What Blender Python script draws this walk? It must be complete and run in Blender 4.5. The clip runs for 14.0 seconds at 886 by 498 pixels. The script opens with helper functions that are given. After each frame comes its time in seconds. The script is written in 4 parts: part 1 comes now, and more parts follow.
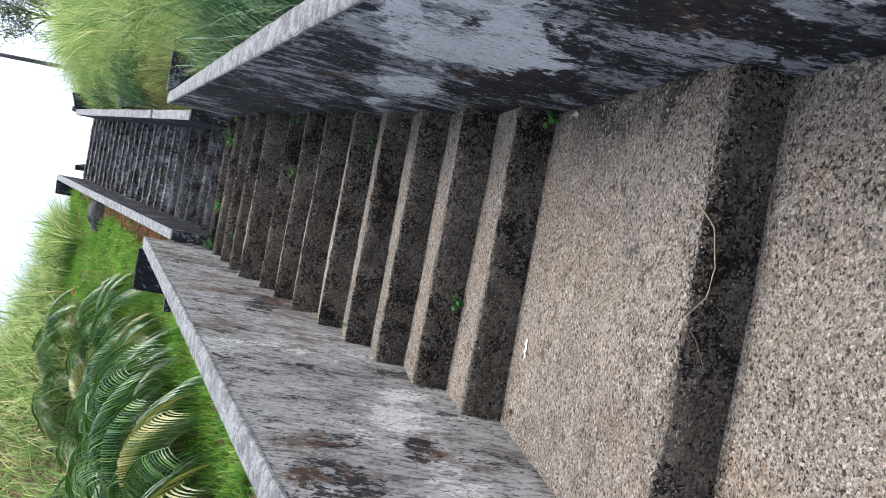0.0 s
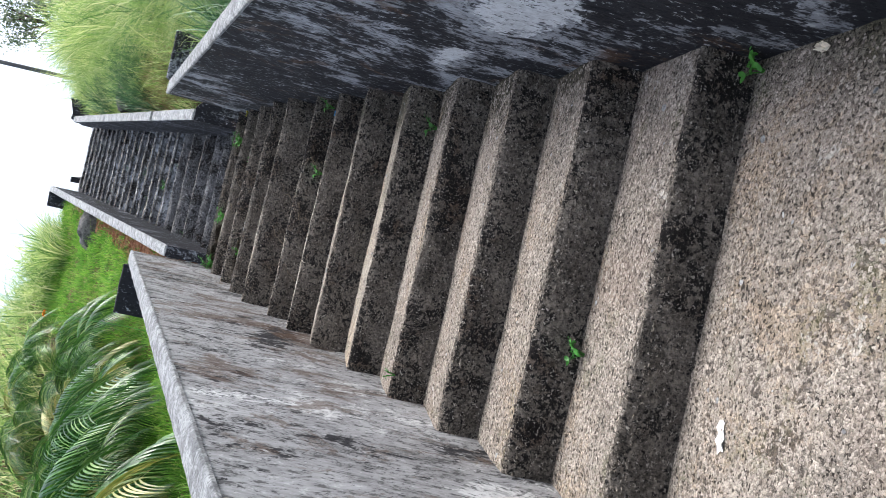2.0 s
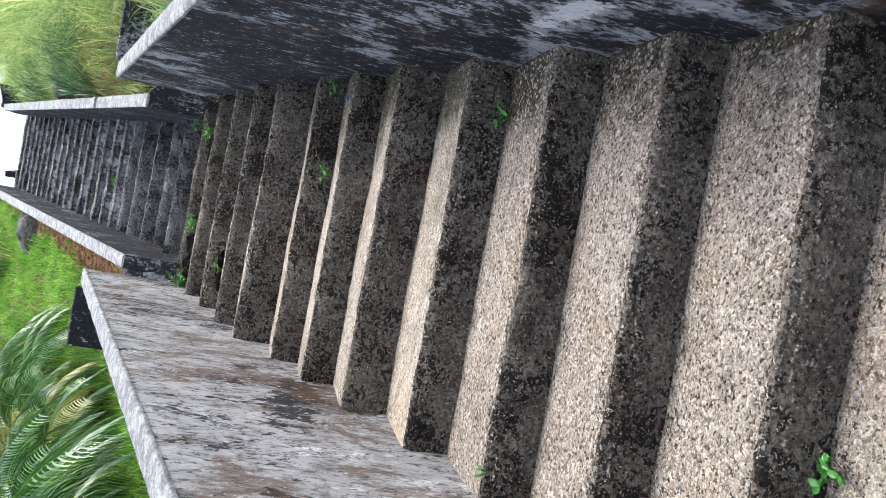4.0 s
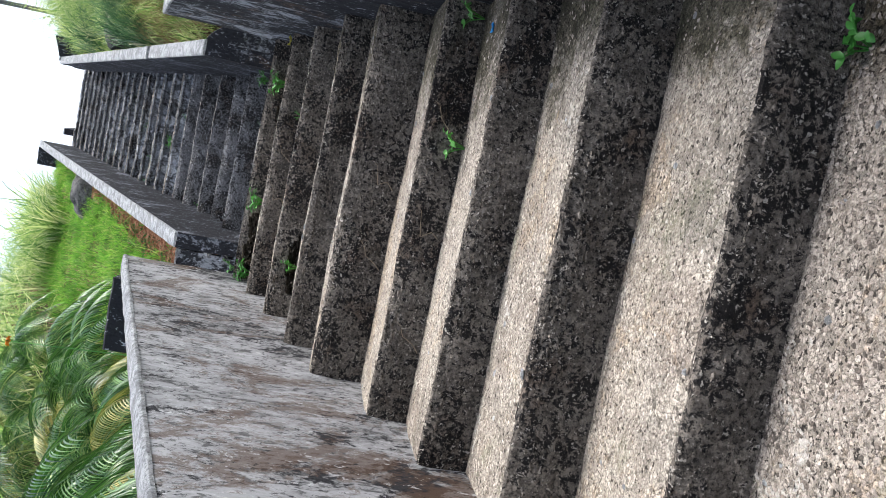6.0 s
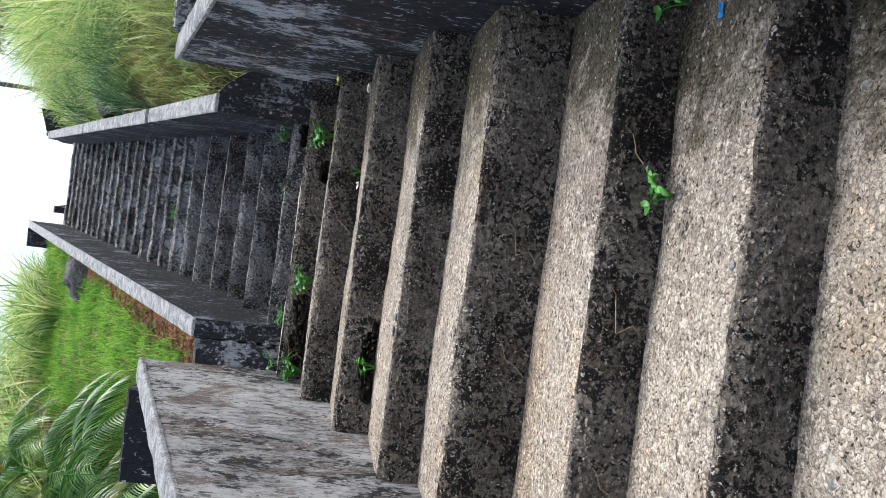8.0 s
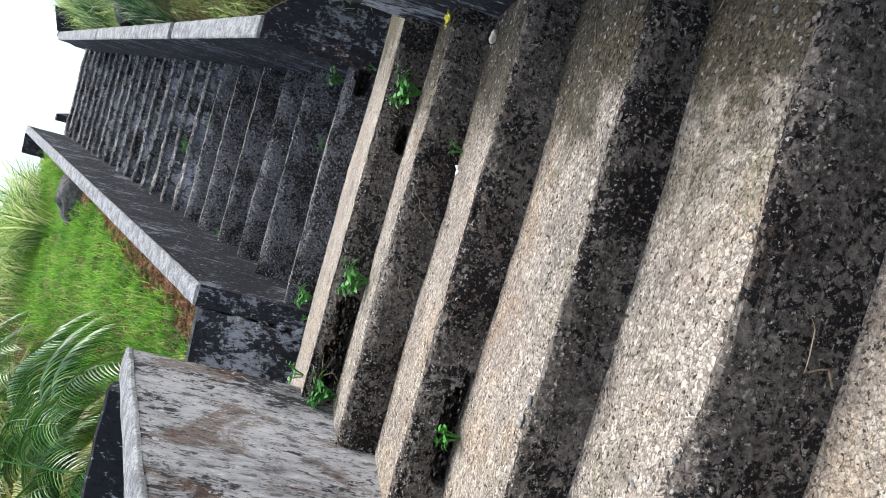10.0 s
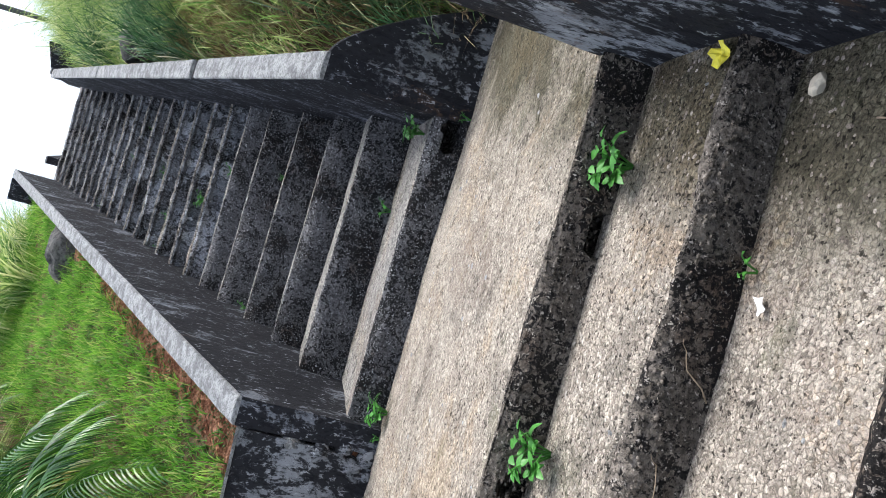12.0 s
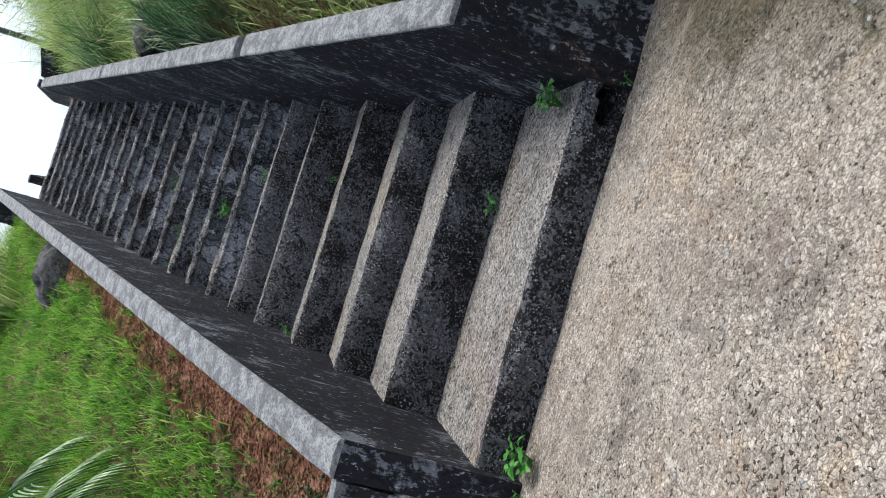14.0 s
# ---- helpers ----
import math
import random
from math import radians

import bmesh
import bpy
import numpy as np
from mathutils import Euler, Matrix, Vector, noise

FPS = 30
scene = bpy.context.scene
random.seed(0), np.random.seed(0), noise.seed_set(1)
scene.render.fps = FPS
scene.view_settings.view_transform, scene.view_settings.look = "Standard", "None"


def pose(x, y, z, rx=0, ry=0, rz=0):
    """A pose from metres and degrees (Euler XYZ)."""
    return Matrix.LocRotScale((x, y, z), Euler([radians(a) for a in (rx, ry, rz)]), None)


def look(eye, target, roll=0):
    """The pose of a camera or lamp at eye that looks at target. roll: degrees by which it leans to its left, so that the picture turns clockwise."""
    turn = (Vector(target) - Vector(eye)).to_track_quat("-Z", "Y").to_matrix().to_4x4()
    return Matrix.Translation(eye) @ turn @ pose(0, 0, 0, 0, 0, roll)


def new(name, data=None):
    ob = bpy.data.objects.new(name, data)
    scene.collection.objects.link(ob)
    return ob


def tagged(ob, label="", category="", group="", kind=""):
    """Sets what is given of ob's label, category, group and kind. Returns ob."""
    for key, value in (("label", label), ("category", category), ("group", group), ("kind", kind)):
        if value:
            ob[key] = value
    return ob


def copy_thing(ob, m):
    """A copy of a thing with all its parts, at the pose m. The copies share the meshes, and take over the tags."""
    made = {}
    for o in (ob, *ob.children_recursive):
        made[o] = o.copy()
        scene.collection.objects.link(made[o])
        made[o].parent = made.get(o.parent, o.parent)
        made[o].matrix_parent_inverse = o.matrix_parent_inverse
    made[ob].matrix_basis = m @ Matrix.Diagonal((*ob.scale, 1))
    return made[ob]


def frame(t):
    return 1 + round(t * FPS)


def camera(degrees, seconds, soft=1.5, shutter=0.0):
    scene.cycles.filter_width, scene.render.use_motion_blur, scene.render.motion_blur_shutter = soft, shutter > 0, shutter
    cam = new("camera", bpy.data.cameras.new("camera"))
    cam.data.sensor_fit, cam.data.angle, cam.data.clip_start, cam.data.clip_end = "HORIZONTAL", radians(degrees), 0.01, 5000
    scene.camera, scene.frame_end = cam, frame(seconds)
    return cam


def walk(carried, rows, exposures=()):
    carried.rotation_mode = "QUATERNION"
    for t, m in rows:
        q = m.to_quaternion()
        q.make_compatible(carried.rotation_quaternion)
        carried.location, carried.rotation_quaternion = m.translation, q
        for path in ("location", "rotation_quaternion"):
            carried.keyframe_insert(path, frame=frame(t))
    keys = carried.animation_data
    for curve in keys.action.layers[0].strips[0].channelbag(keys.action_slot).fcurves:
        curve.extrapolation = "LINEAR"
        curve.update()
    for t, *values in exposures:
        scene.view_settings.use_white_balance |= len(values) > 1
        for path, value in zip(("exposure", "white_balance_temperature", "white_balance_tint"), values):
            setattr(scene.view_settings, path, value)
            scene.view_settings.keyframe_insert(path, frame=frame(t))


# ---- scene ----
cam = camera(62.0, 14.0, soft=0.6)
PATH = [
    (0, (-0.049, -0.182, 1.355), (-0.081, 1.786, 0.998), -79.4),
    (0.5, (-0.109, 0.206, 1.374), (0.047, 2.141, 0.896), -79.6),
    (1, (-0.133, 0.589, 1.373), (-0.136, 2.566, 1.072), -80.6),
    (1.5, (-0.171, 0.942, 1.347), (-0.157, 2.913, 1.006), -77.6),
    (2, (-0.222, 1.328, 1.494), (-0.165, 3.3, 1.161), -76.9),
    (2.5, (-0.144, 1.641, 1.532), (-0.122, 3.604, 1.147), -81.7),
    (3, (-0.04, 1.964, 1.711), (-0.117, 3.891, 1.183), -82.1),
    (5.3, (-0.061, 3.376, 1.909), (0.021, 5.347, 1.579), -76.6),
    (5.5, (-0.042, 3.561, 1.909), (-0.046, 5.535, 1.589), -78.5),
    (6, (0.048, 4.002, 2.041), (-0.072, 5.97, 1.705), -79.1),
    (6.5, (0.021, 4.332, 2.106), (0.03, 6.317, 1.869), -78.5),
    (7, (-0.071, 4.564, 2.258), (0.116, 6.525, 1.91), -80.5),
    (7.5, (-0.041, 4.771, 2.273), (0.033, 6.751, 2.0), -81.9),
    (8, (0.047, 5.044, 2.424), (0.064, 7.016, 2.091), -82.5),
    (8.2, (0.026, 5.139, 2.414), (0.066, 7.115, 2.108), -80.3),
    (10.3, (0.206, 6.209, 2.861), (0.105, 8.17, 2.483), -74.5),
    (10.5, (0.225, 6.275, 2.966), (0.097, 8.217, 2.505), -77.5),
    (11, (0.227, 6.522, 3.05), (0.116, 8.48, 2.656), -79.0),
    (11.5, (0.29, 6.931, 3.176), (0.198, 8.847, 2.611), -79.0),
    (12, (0.248, 7.253, 3.202), (0.267, 9.218, 2.832), -73.9),
    (12.5, (0.163, 7.38, 3.389), (0.213, 9.335, 2.971), -74.9),
    (13, (0.143, 7.579, 3.411), (0.059, 9.557, 3.124), -75.2),
    (13.5, (0.047, 7.978, 3.529), (-0.04, 9.941, 3.154), -75.0),
    (14, (-0.104, 8.23, 3.675), (0.038, 10.183, 3.266), -72.7),
]
LIGHT_METER = [(0.0, 1.15), (0.5, 1.4), (1.0, 1.4), (2.0, 1.42), (3.0, 1.6), (5.5, 1.72), (6.0, 1.45), (6.5, 1.42), (7.0, 1.2), (7.5, 1.6), (8.0, 1.28), (10.5, 1.38), (11.0, 1.3), (11.5, 1.28), (12.5, 1.2), (13.0, 1.02), (13.5, 0.88), (14.0, 0.84)]
walk(cam, [(t, look(eye, target, roll)) for t, eye, target, roll in PATH], [(t, stops, 6350, 9) for t, stops in LIGHT_METER])

# ---- light ----
world = bpy.data.worlds.new("overcast_sky")
scene.world = world
world.use_nodes = True
wn, wl = world.node_tree.nodes, world.node_tree.links
sky = wn.new("ShaderNodeTexSky")
sky.sky_type, sky.sun_disc = "NISHITA", False
sky.sun_elevation, sky.sun_rotation = radians(69), radians(60)
sky.dust_density, sky.air_density = 4.0, 1.0
pale = wn.new("ShaderNodeHueSaturation")
pale.inputs["Saturation"].default_value = 0.62
wl.new(sky.outputs["Color"], pale.inputs["Color"])
wl.new(pale.outputs["Color"], wn["Background"].inputs["Color"])
wn["Background"].inputs["Strength"].default_value = 0.17
sun = new("sun", bpy.data.lights.new("sun", "SUN"))
sun.data.energy, sun.data.angle, sun.data.color = 1.3, radians(30), (1.0, 0.98, 0.95)
sun.matrix_world = look((4.6, 10.6, 16), (0, 8, 2))

# ---- plan ----
# steps: the y of each riser and the z of the tread above it
LOWER_Y = [3.607, 4.081, 4.528, 4.99, 5.487, 5.978, 6.425, 6.826, 7.258, 7.695, 8.239, 8.718, 9.170]
LOWER_Z = [0.403, 0.608, 0.80, 0.986, 1.177, 1.395, 1.567, 1.728, 1.963, 2.11, 2.266, 2.416, 2.558]
UPPER_Y = [10.955, 11.738, 12.33, 12.84, 13.342] + [13.342 + 0.42 * k for k in range(1, 19)]
UPPER_Z = [2.738, 3.003, 3.212, 3.45, 3.712] + [3.712 + 0.21 * k for k in range(1, 19)]
FIRST_Y, FIRST_Z, LANDING_Z = 1.885, 0.194, 2.558


def right_x(y):
    return 0.703 + 0.0375 * (y - 3.6) if y < 10 else 0.924 + 0.037 * (y - 10.98)


def left_x(y):
    return -0.96 + 0.0413 * (y - 3.6) if y < 10 else -0.671 + 0.036 * (y - 10.98)


def top_right(y):
    return 1.355 + 0.2815 * (y - 2.28) if y < 10 else 3.335 + 0.479 * (y - 10.94)


def top_left(y):
    return 1.303 + 0.2885 * (y - 2.36) if y < 10 else 3.285 + 0.485 * (y - 10.9)


def bank(y):
    """Height of the hillside along the stairs."""
    ys = [-60, -4, 0, 9.4, 10.9, 21, 45, 90, 200]
    zs = [-9, -0.4, 0.35, 3.0, 3.05, 7.85, 11.5, 12.5, 10.0]
    return float(np.interp(y, ys, zs))


def terrain(x, y):
    lx, rx = left_x(y) - 0.14, right_x(y) + 0.14
    base = bank(y)
    if y > 20.9:
        lx, rx = lx - 0.0, rx
    bump = 0.13 * noise.noise((x * 0.5, y * 0.5, 3.1)) + 0.05 * noise.noise((x * 2.1, y * 2.1, 7.7))
    if x < lx:
        d = lx - x
        z = base - 0.12 - 0.12 * min(d, 2.5) + 0.09 * max(0, min(d, 24) - 2.5) + bump * min(1, d * 2)
        z += 0.26 * max(0, min(d, 11) - 1.0) * min(1.0, max(0.0, (y - 13) / 7))
    elif x > rx:
        d = x - rx
        z = base - 0.05 + 0.20 * min(d, 5) + 0.05 * max(0, min(d, 40) - 5) + bump * min(1, d * 2)
    if x < lx or x > rx:
        # hollows beside the upper landing
        in_y = min(1.0, max(0.0, (y - 9.2) / 0.15)) * min(1.0, max(0.0, (11.3 - y) / 0.15 if x < lx else (11.9 - y) / 0.8))
        reach = 1.0 if x < lx else 0.72
        in_d = min(1.0, max(0.0, (reach + 0.5 - d) / 0.5))
        k = in_y * in_d
        return z + (min(z, LANDING_Z - 0.06 + 0.5 * max(0, d - reach)) - z) * k
    return base - 1.6 if y < 20.9 else base - 0.35


# ---- materials ----
def node_kit(name):
    m = bpy.data.materials.new(name)
    m.use_nodes = True
    m.node_tree.nodes["Principled BSDF"].inputs["Specular IOR Level"].default_value = 0.12
    return m, m.node_tree.nodes, m.node_tree.links, m.node_tree.nodes["Principled BSDF"]


def coords(n, l, scale=(1, 1, 1)):
    g = n.new("ShaderNodeNewGeometry")
    mp = n.new("ShaderNodeMapping")
    mp.inputs["Scale"].default_value = scale
    l.new(g.outputs["Position"], mp.inputs["Vector"])
    return mp.outputs["Vector"]


def noise_tex(n, l, vec, scale, detail=6, rough=0.6, distort=0.0):
    t = n.new("ShaderNodeTexNoise")
    t.inputs["Scale"].default_value, t.inputs["Detail"].default_value = scale, detail
    t.inputs["Roughness"].default_value, t.inputs["Distortion"].default_value = rough, distort
    l.new(vec, t.inputs["Vector"])
    r = n.new("ShaderNodeMapRange")
    r.inputs["From Min"].default_value, r.inputs["From Max"].default_value = 0.33, 0.67
    l.new(t.outputs["Fac"], r.inputs["Value"])
    return r.outputs["Result"]


def ramp(n, l, fac, stops):
    r = n.new("ShaderNodeValToRGB")
    e = r.color_ramp.elements
    while len(e) < len(stops):
        e.new(0.5)
    for el, (p, c) in zip(e, stops):
        el.position, el.color = p, (*c, 1) if len(c) == 3 else c
    l.new(fac, r.inputs["Fac"])
    return r.outputs["Color"]


def mix(n, l, fac, a, b, mode="MIX"):
    m = n.new("ShaderNodeMix")
    m.data_type, m.blend_type = "RGBA", mode
    for sock, v in ((m.inputs["Factor"], fac), (m.inputs["A"], a), (m.inputs["B"], b)):
        if isinstance(v, (int, float)):
            sock.default_value = v
        elif isinstance(v, tuple):
            sock.default_value = (*v, 1)
        else:
            l.new(v, sock)
    return m.outputs["Result"]


def maths(n, l, op, a, b=0.0, clamp=False):
    m = n.new("ShaderNodeMath")
    m.operation, m.use_clamp = op, clamp
    for sock, v in ((m.inputs[0], a), (m.inputs[1], b)):
        if isinstance(v, (int, float)):
            sock.default_value = v
        else:
            l.new(v, sock)
    return m.outputs[0]


def relief(n, l, p, height, strength, dist=0.01, after=None):
    b = n.new("ShaderNodeBump")
    b.inputs["Strength"].default_value, b.inputs["Distance"].default_value = strength, dist
    l.new(height, b.inputs["Height"])
    if after is not None:
        l.new(after, b.inputs["Normal"])
    l.new(b.outputs["Normal"], p.inputs["Normal"])
    return b.outputs["Normal"]


def axis(n, l, which):
    g = n.new("ShaderNodeNewGeometry")
    s = n.new("ShaderNodeSeparateXYZ")
    l.new(g.outputs["Position"], s.inputs[0])
    return s.outputs[which]


def spot(n, l, y, z, ry, rz):
    """1 in the middle of an ellipse on an upright wall, 0 at its rim."""
    wob = maths(n, l, "SUBTRACT", noise_tex(n, l, coords(n, l, (2.2, 2.2, 2.8)), 1.0, 8, 0.7, 0.6), 0.5)
    a = maths(n, l, "DIVIDE", maths(n, l, "SUBTRACT", axis(n, l, "Y"), y), ry)
    b = maths(n, l, "DIVIDE", maths(n, l, "SUBTRACT", axis(n, l, "Z"), z), rz)
    a, b = maths(n, l, "ADD", a, wob), maths(n, l, "SUBTRACT", b, wob)
    d = maths(n, l, "ADD", maths(n, l, "MULTIPLY", a, a), maths(n, l, "MULTIPLY", b, b))
    return maths(n, l, "SUBTRACT", 1.0, maths(n, l, "SQRT", d))


def grain(n, l, c, v, scale, low, high):
    """Fine light and dark specks over a colour."""
    s = ramp(n, l, noise_tex(n, l, v, scale, 4, 0.75), [(0.15, (low, low, low)), (0.5, (1, 1, 1)), (0.9, (high, high, high))])
    return mix(n, l, 1.0, c, s, "MULTIPLY")


def wide(n, l, v, scale, lo, hi, detail=7, distort=0.5, top=0.9):
    """A mask of irregular patches."""
    return ramp(n, l, noise_tex(n, l, v, scale, detail, 0.68, distort), [(lo, (0, 0, 0)), (hi, (top, top, top))])


def vector_warp(n, l, v, scale, amount, detail=4):
    """Coordinates pushed about by a noise, for ragged outlines."""
    nz = n.new("ShaderNodeTexNoise")
    nz.inputs["Scale"].default_value, nz.inputs["Detail"].default_value = scale, detail
    l.new(v, nz.inputs["Vector"])
    w = n.new("ShaderNodeVectorMath")
    w.operation = "MULTIPLY_ADD"
    w.inputs[1].default_value = (amount, amount, amount)
    l.new(nz.outputs["Color"], w.inputs[0])
    l.new(v, w.inputs[2])
    return w.outputs[0]


def cells(n, l, v, scale, feature="F1"):
    t = n.new("ShaderNodeTexVoronoi")
    t.feature = feature
    t.inputs["Scale"].default_value = scale
    l.new(v, t.inputs["Vector"])
    return t


def step_mask(n, l, value, lo, hi, top=1.0):
    """0 under lo, top over hi, with a short slope between them."""
    r = n.new("ShaderNodeMapRange")
    r.inputs["From Min"].default_value, r.inputs["From Max"].default_value = lo, hi
    r.inputs["To Max"].default_value = top
    l.new(value, r.inputs["Value"])
    return r.outputs["Result"]


def blend(n, l, *pairs):
    """Weighted sum of masks."""
    total = None
    for value, k in pairs:
        part = maths(n, l, "MULTIPLY", value, k)
        total = part if total is None else maths(n, l, "ADD", total, part)
    return total


def aggregate(name, light, mid, dark, crevice, mould, stones=80.0, dark_spots=(), cracked=0.0):
    """Weathered concrete with exposed gravel; crevice: how many gaps between the stones are coloured dark as shaded."""
    m, n, l, p = node_kit(name)
    v = coords(n, l)
    ragged = vector_warp(n, l, v, 48, 0.026, 6)
    vor = cells(n, l, ragged, stones)
    edge = cells(n, l, ragged, stones, "DISTANCE_TO_EDGE")
    sep = n.new("ShaderNodeSeparateColor")
    l.new(vor.outputs["Color"], sep.inputs[0])
    stone = ramp(n, l, sep.outputs[0], [(0.0, tuple(x * 0.62 for x in mid)), (0.3, mid), (0.75, light), (1.0, tuple(min(0.8, x * 1.3) for x in light))])
    broad = noise_tex(n, l, v, 2.1, 6, 0.65, 0.4)
    patch = noise_tex(n, l, v, 9.0, 6, 0.65, 0.4)
    speck = noise_tex(n, l, v, 48, 5, 0.7, 0.3)
    matrix = ramp(n, l, patch, [(0.1, tuple(x * 0.75 for x in mid)), (0.5, mid), (0.9, light)])
    shown = step_mask(n, l, blend(n, l, (patch, 0.5), (speck, 0.5)), 0.30, 0.48, 0.85)
    c = mix(n, l, shown, matrix, stone)
    c = mix(n, l, step_mask(n, l, broad, 0.45, 0.95, 0.45), c, tuple(x * 1.12 for x in light))
    c = grain(n, l, c, v, 120, 0.62, 1.3)
    # the shade inside gaps and pits is put into the colour
    gap_shade = maths(n, l, "MULTIPLY", step_mask(n, l, edge.outputs["Distance"], 0.12, 0.04), step_mask(n, l, blend(n, l, (speck, 0.55), (patch, 0.45)), crevice, crevice + 0.12, 0.55))
    c = mix(n, l, gap_shade, c, dark)
    pit = blend(n, l, (noise_tex(n, l, v, 78, 3, 0.6, 0.4), 0.72), (patch, 0.14), (broad, 0.14))
    c = mix(n, l, step_mask(n, l, pit, crevice - 0.06, crevice - 0.14, 0.92), c, tuple(x * 0.5 for x in dark))
    c = mix(n, l, step_mask(n, l, pit, 0.74, 0.80, 0.6), c, tuple(min(0.8, x * 1.35) for x in light))
    stain = blend(n, l, (speck, 0.34), (patch, 0.33), (broad, 0.33))
    c = mix(n, l, step_mask(n, l, stain, mould, mould + 0.10, 0.8), c, dark)
    c = mix(n, l, wide(n, l, coords(n, l, (1, 1.3, 1)), 3.1, 0.74, 1.0, 5, 0.2, 0.3), c, (0.10, 0.115, 0.05))
    c = mix(n, l, wide(n, l, v, 1.3, 0.62, 1.0, 4, 0.2, 0.35), c, (0.17, 0.125, 0.105))
    warm = noise_tex(n, l, vector_warp(n, l, v, 3.0, 0.25), 1.5, 6, 0.7, 0.6)
    c = mix(n, l, step_mask(n, l, blend(n, l, (warm, 0.7), (speck, 0.3)), 0.55, 0.70, 0.45), c, mix(n, l, 1.0, c, (1.10, 0.93, 0.74), "MULTIPLY"))
    c = mix(n, l, step_mask(n, l, blend(n, l, (warm, 0.6), (patch, 0.2), (speck, 0.2)), 0.40, 0.26, 0.6), c, mix(n, l, 1.0, c, (0.62, 0.64, 0.66), "MULTIPLY"))
    c = mix(n, l, step_mask(n, l, blend(n, l, (noise_tex(n, l, v, 3.3, 6, 0.7, 1.0), 0.7), (speck, 0.3)), 0.80, 0.88, 0.55), c, (0.58, 0.56, 0.52))
    # ragged ellipses on the right-hand side where the colour is multiplied darker
    for ax, ay, rx, ry in dark_spots:
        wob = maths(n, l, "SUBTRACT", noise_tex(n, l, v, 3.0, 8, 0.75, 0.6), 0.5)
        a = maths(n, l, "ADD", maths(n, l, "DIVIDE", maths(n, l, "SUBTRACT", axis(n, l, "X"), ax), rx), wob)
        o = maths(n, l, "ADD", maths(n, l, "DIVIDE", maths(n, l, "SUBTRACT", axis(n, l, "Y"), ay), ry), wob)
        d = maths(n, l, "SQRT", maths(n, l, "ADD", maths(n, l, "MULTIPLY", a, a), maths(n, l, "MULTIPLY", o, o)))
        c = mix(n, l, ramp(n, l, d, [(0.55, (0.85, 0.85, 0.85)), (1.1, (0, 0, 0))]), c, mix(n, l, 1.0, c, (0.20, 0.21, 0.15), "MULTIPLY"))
    h = blend(n, l, (step_mask(n, l, edge.outputs["Distance"], 0.0, 0.22), 0.6), (speck, 0.5), (patch, 0.3), (pit, 0.6))
    if cracked:
        crack = cells(n, l, vector_warp(n, l, v, 5, 0.30, 8), 1.1, "DISTANCE_TO_EDGE")
        line = maths(n, l, "MULTIPLY", step_mask(n, l, crack.outputs["Distance"], 0.009, 0.003), step_mask(n, l, noise_tex(n, l, v, 1.4, 3), 0.6, 0.7, cracked))
        c = mix(n, l, line, c, tuple(x * 0.5 for x in dark))
        h = maths(n, l, "SUBTRACT", h, line)
    l.new(c, p.inputs["Base Color"])
    p.inputs["Roughness"].default_value = 0.88
    relief(n, l, p, h, 0.8, 0.009)
    return m


def riser_mat(name, tint, pale, mould, masonry=False):
    """Mouldy concrete: brown-grey, flecked crisply with black and with pale grit."""
    m, n, l, p = node_kit(name)
    v = coords(n, l)
    broad = noise_tex(n, l, v, 2.6, 5, 0.65, 0.5)
    patch = noise_tex(n, l, v, 8.0, 7, 0.7, 0.7)
    speck = noise_tex(n, l, v, 42, 6, 0.7, 0.5)
    fine = noise_tex(n, l, v, 95, 4, 0.7, 0.2)
    c = ramp(n, l, patch, [(0.1, tuple(x * 0.45 for x in tint)), (0.5, tuple(x * 0.8 for x in tint)), (0.9, tuple(x * 1.25 for x in tint))])
    c = mix(n, l, step_mask(n, l, broad, 0.62, 0.9, 0.55), c, (0.125, 0.082, 0.058))
    h = blend(n, l, (speck, 0.6), (patch, 0.4))
    if masonry:
        lump = vector_warp(n, l, coords(n, l, (1.2, 2.3, 0.7)), 12, 0.16)
        vor, edge = cells(n, l, lump, 4.6), cells(n, l, lump, 4.6, "DISTANCE_TO_EDGE")
        sep = n.new("ShaderNodeSeparateColor")
        l.new(vor.outputs["Color"], sep.inputs[0])
        block = ramp(n, l, sep.outputs[0], [(0.0, tuple(x * 0.35 for x in tint)), (0.45, tint), (0.75, tuple(x * 1.6 for x in tint)), (0.95, pale)])
        c = mix(n, l, 0.55, c, block)
        c = mix(n, l, step_mask(n, l, edge.outputs["Distance"], 0.06, 0.02, 0.7), c, (0.010, 0.010, 0.011))
    c = grain(n, l, c, v, 70, 0.5, 1.5)
    black = blend(n, l, (speck, 0.42), (patch, 0.28), (broad, 0.30))
    c = mix(n, l, step_mask(n, l, black, mould, mould + 0.07, 0.93), c, (0.008, 0.008, 0.009))
    c = mix(n, l, step_mask(n, l, blend(n, l, (fine, 0.6), (speck, 0.4)), 0.70, 0.78, 0.85), c, pale)
    c = mix(n, l, step_mask(n, l, blend(n, l, (fine, 0.75), (patch, 0.25)), 0.30, 0.22, 0.85), c, (0.008, 0.008, 0.009))
    l.new(c, p.inputs["Base Color"])
    p.inputs["Roughness"].default_value = 0.85
    relief(n, l, p, blend(n, l, (h, 0.7), (fine, 0.3)), 0.9, 0.012)
    return m


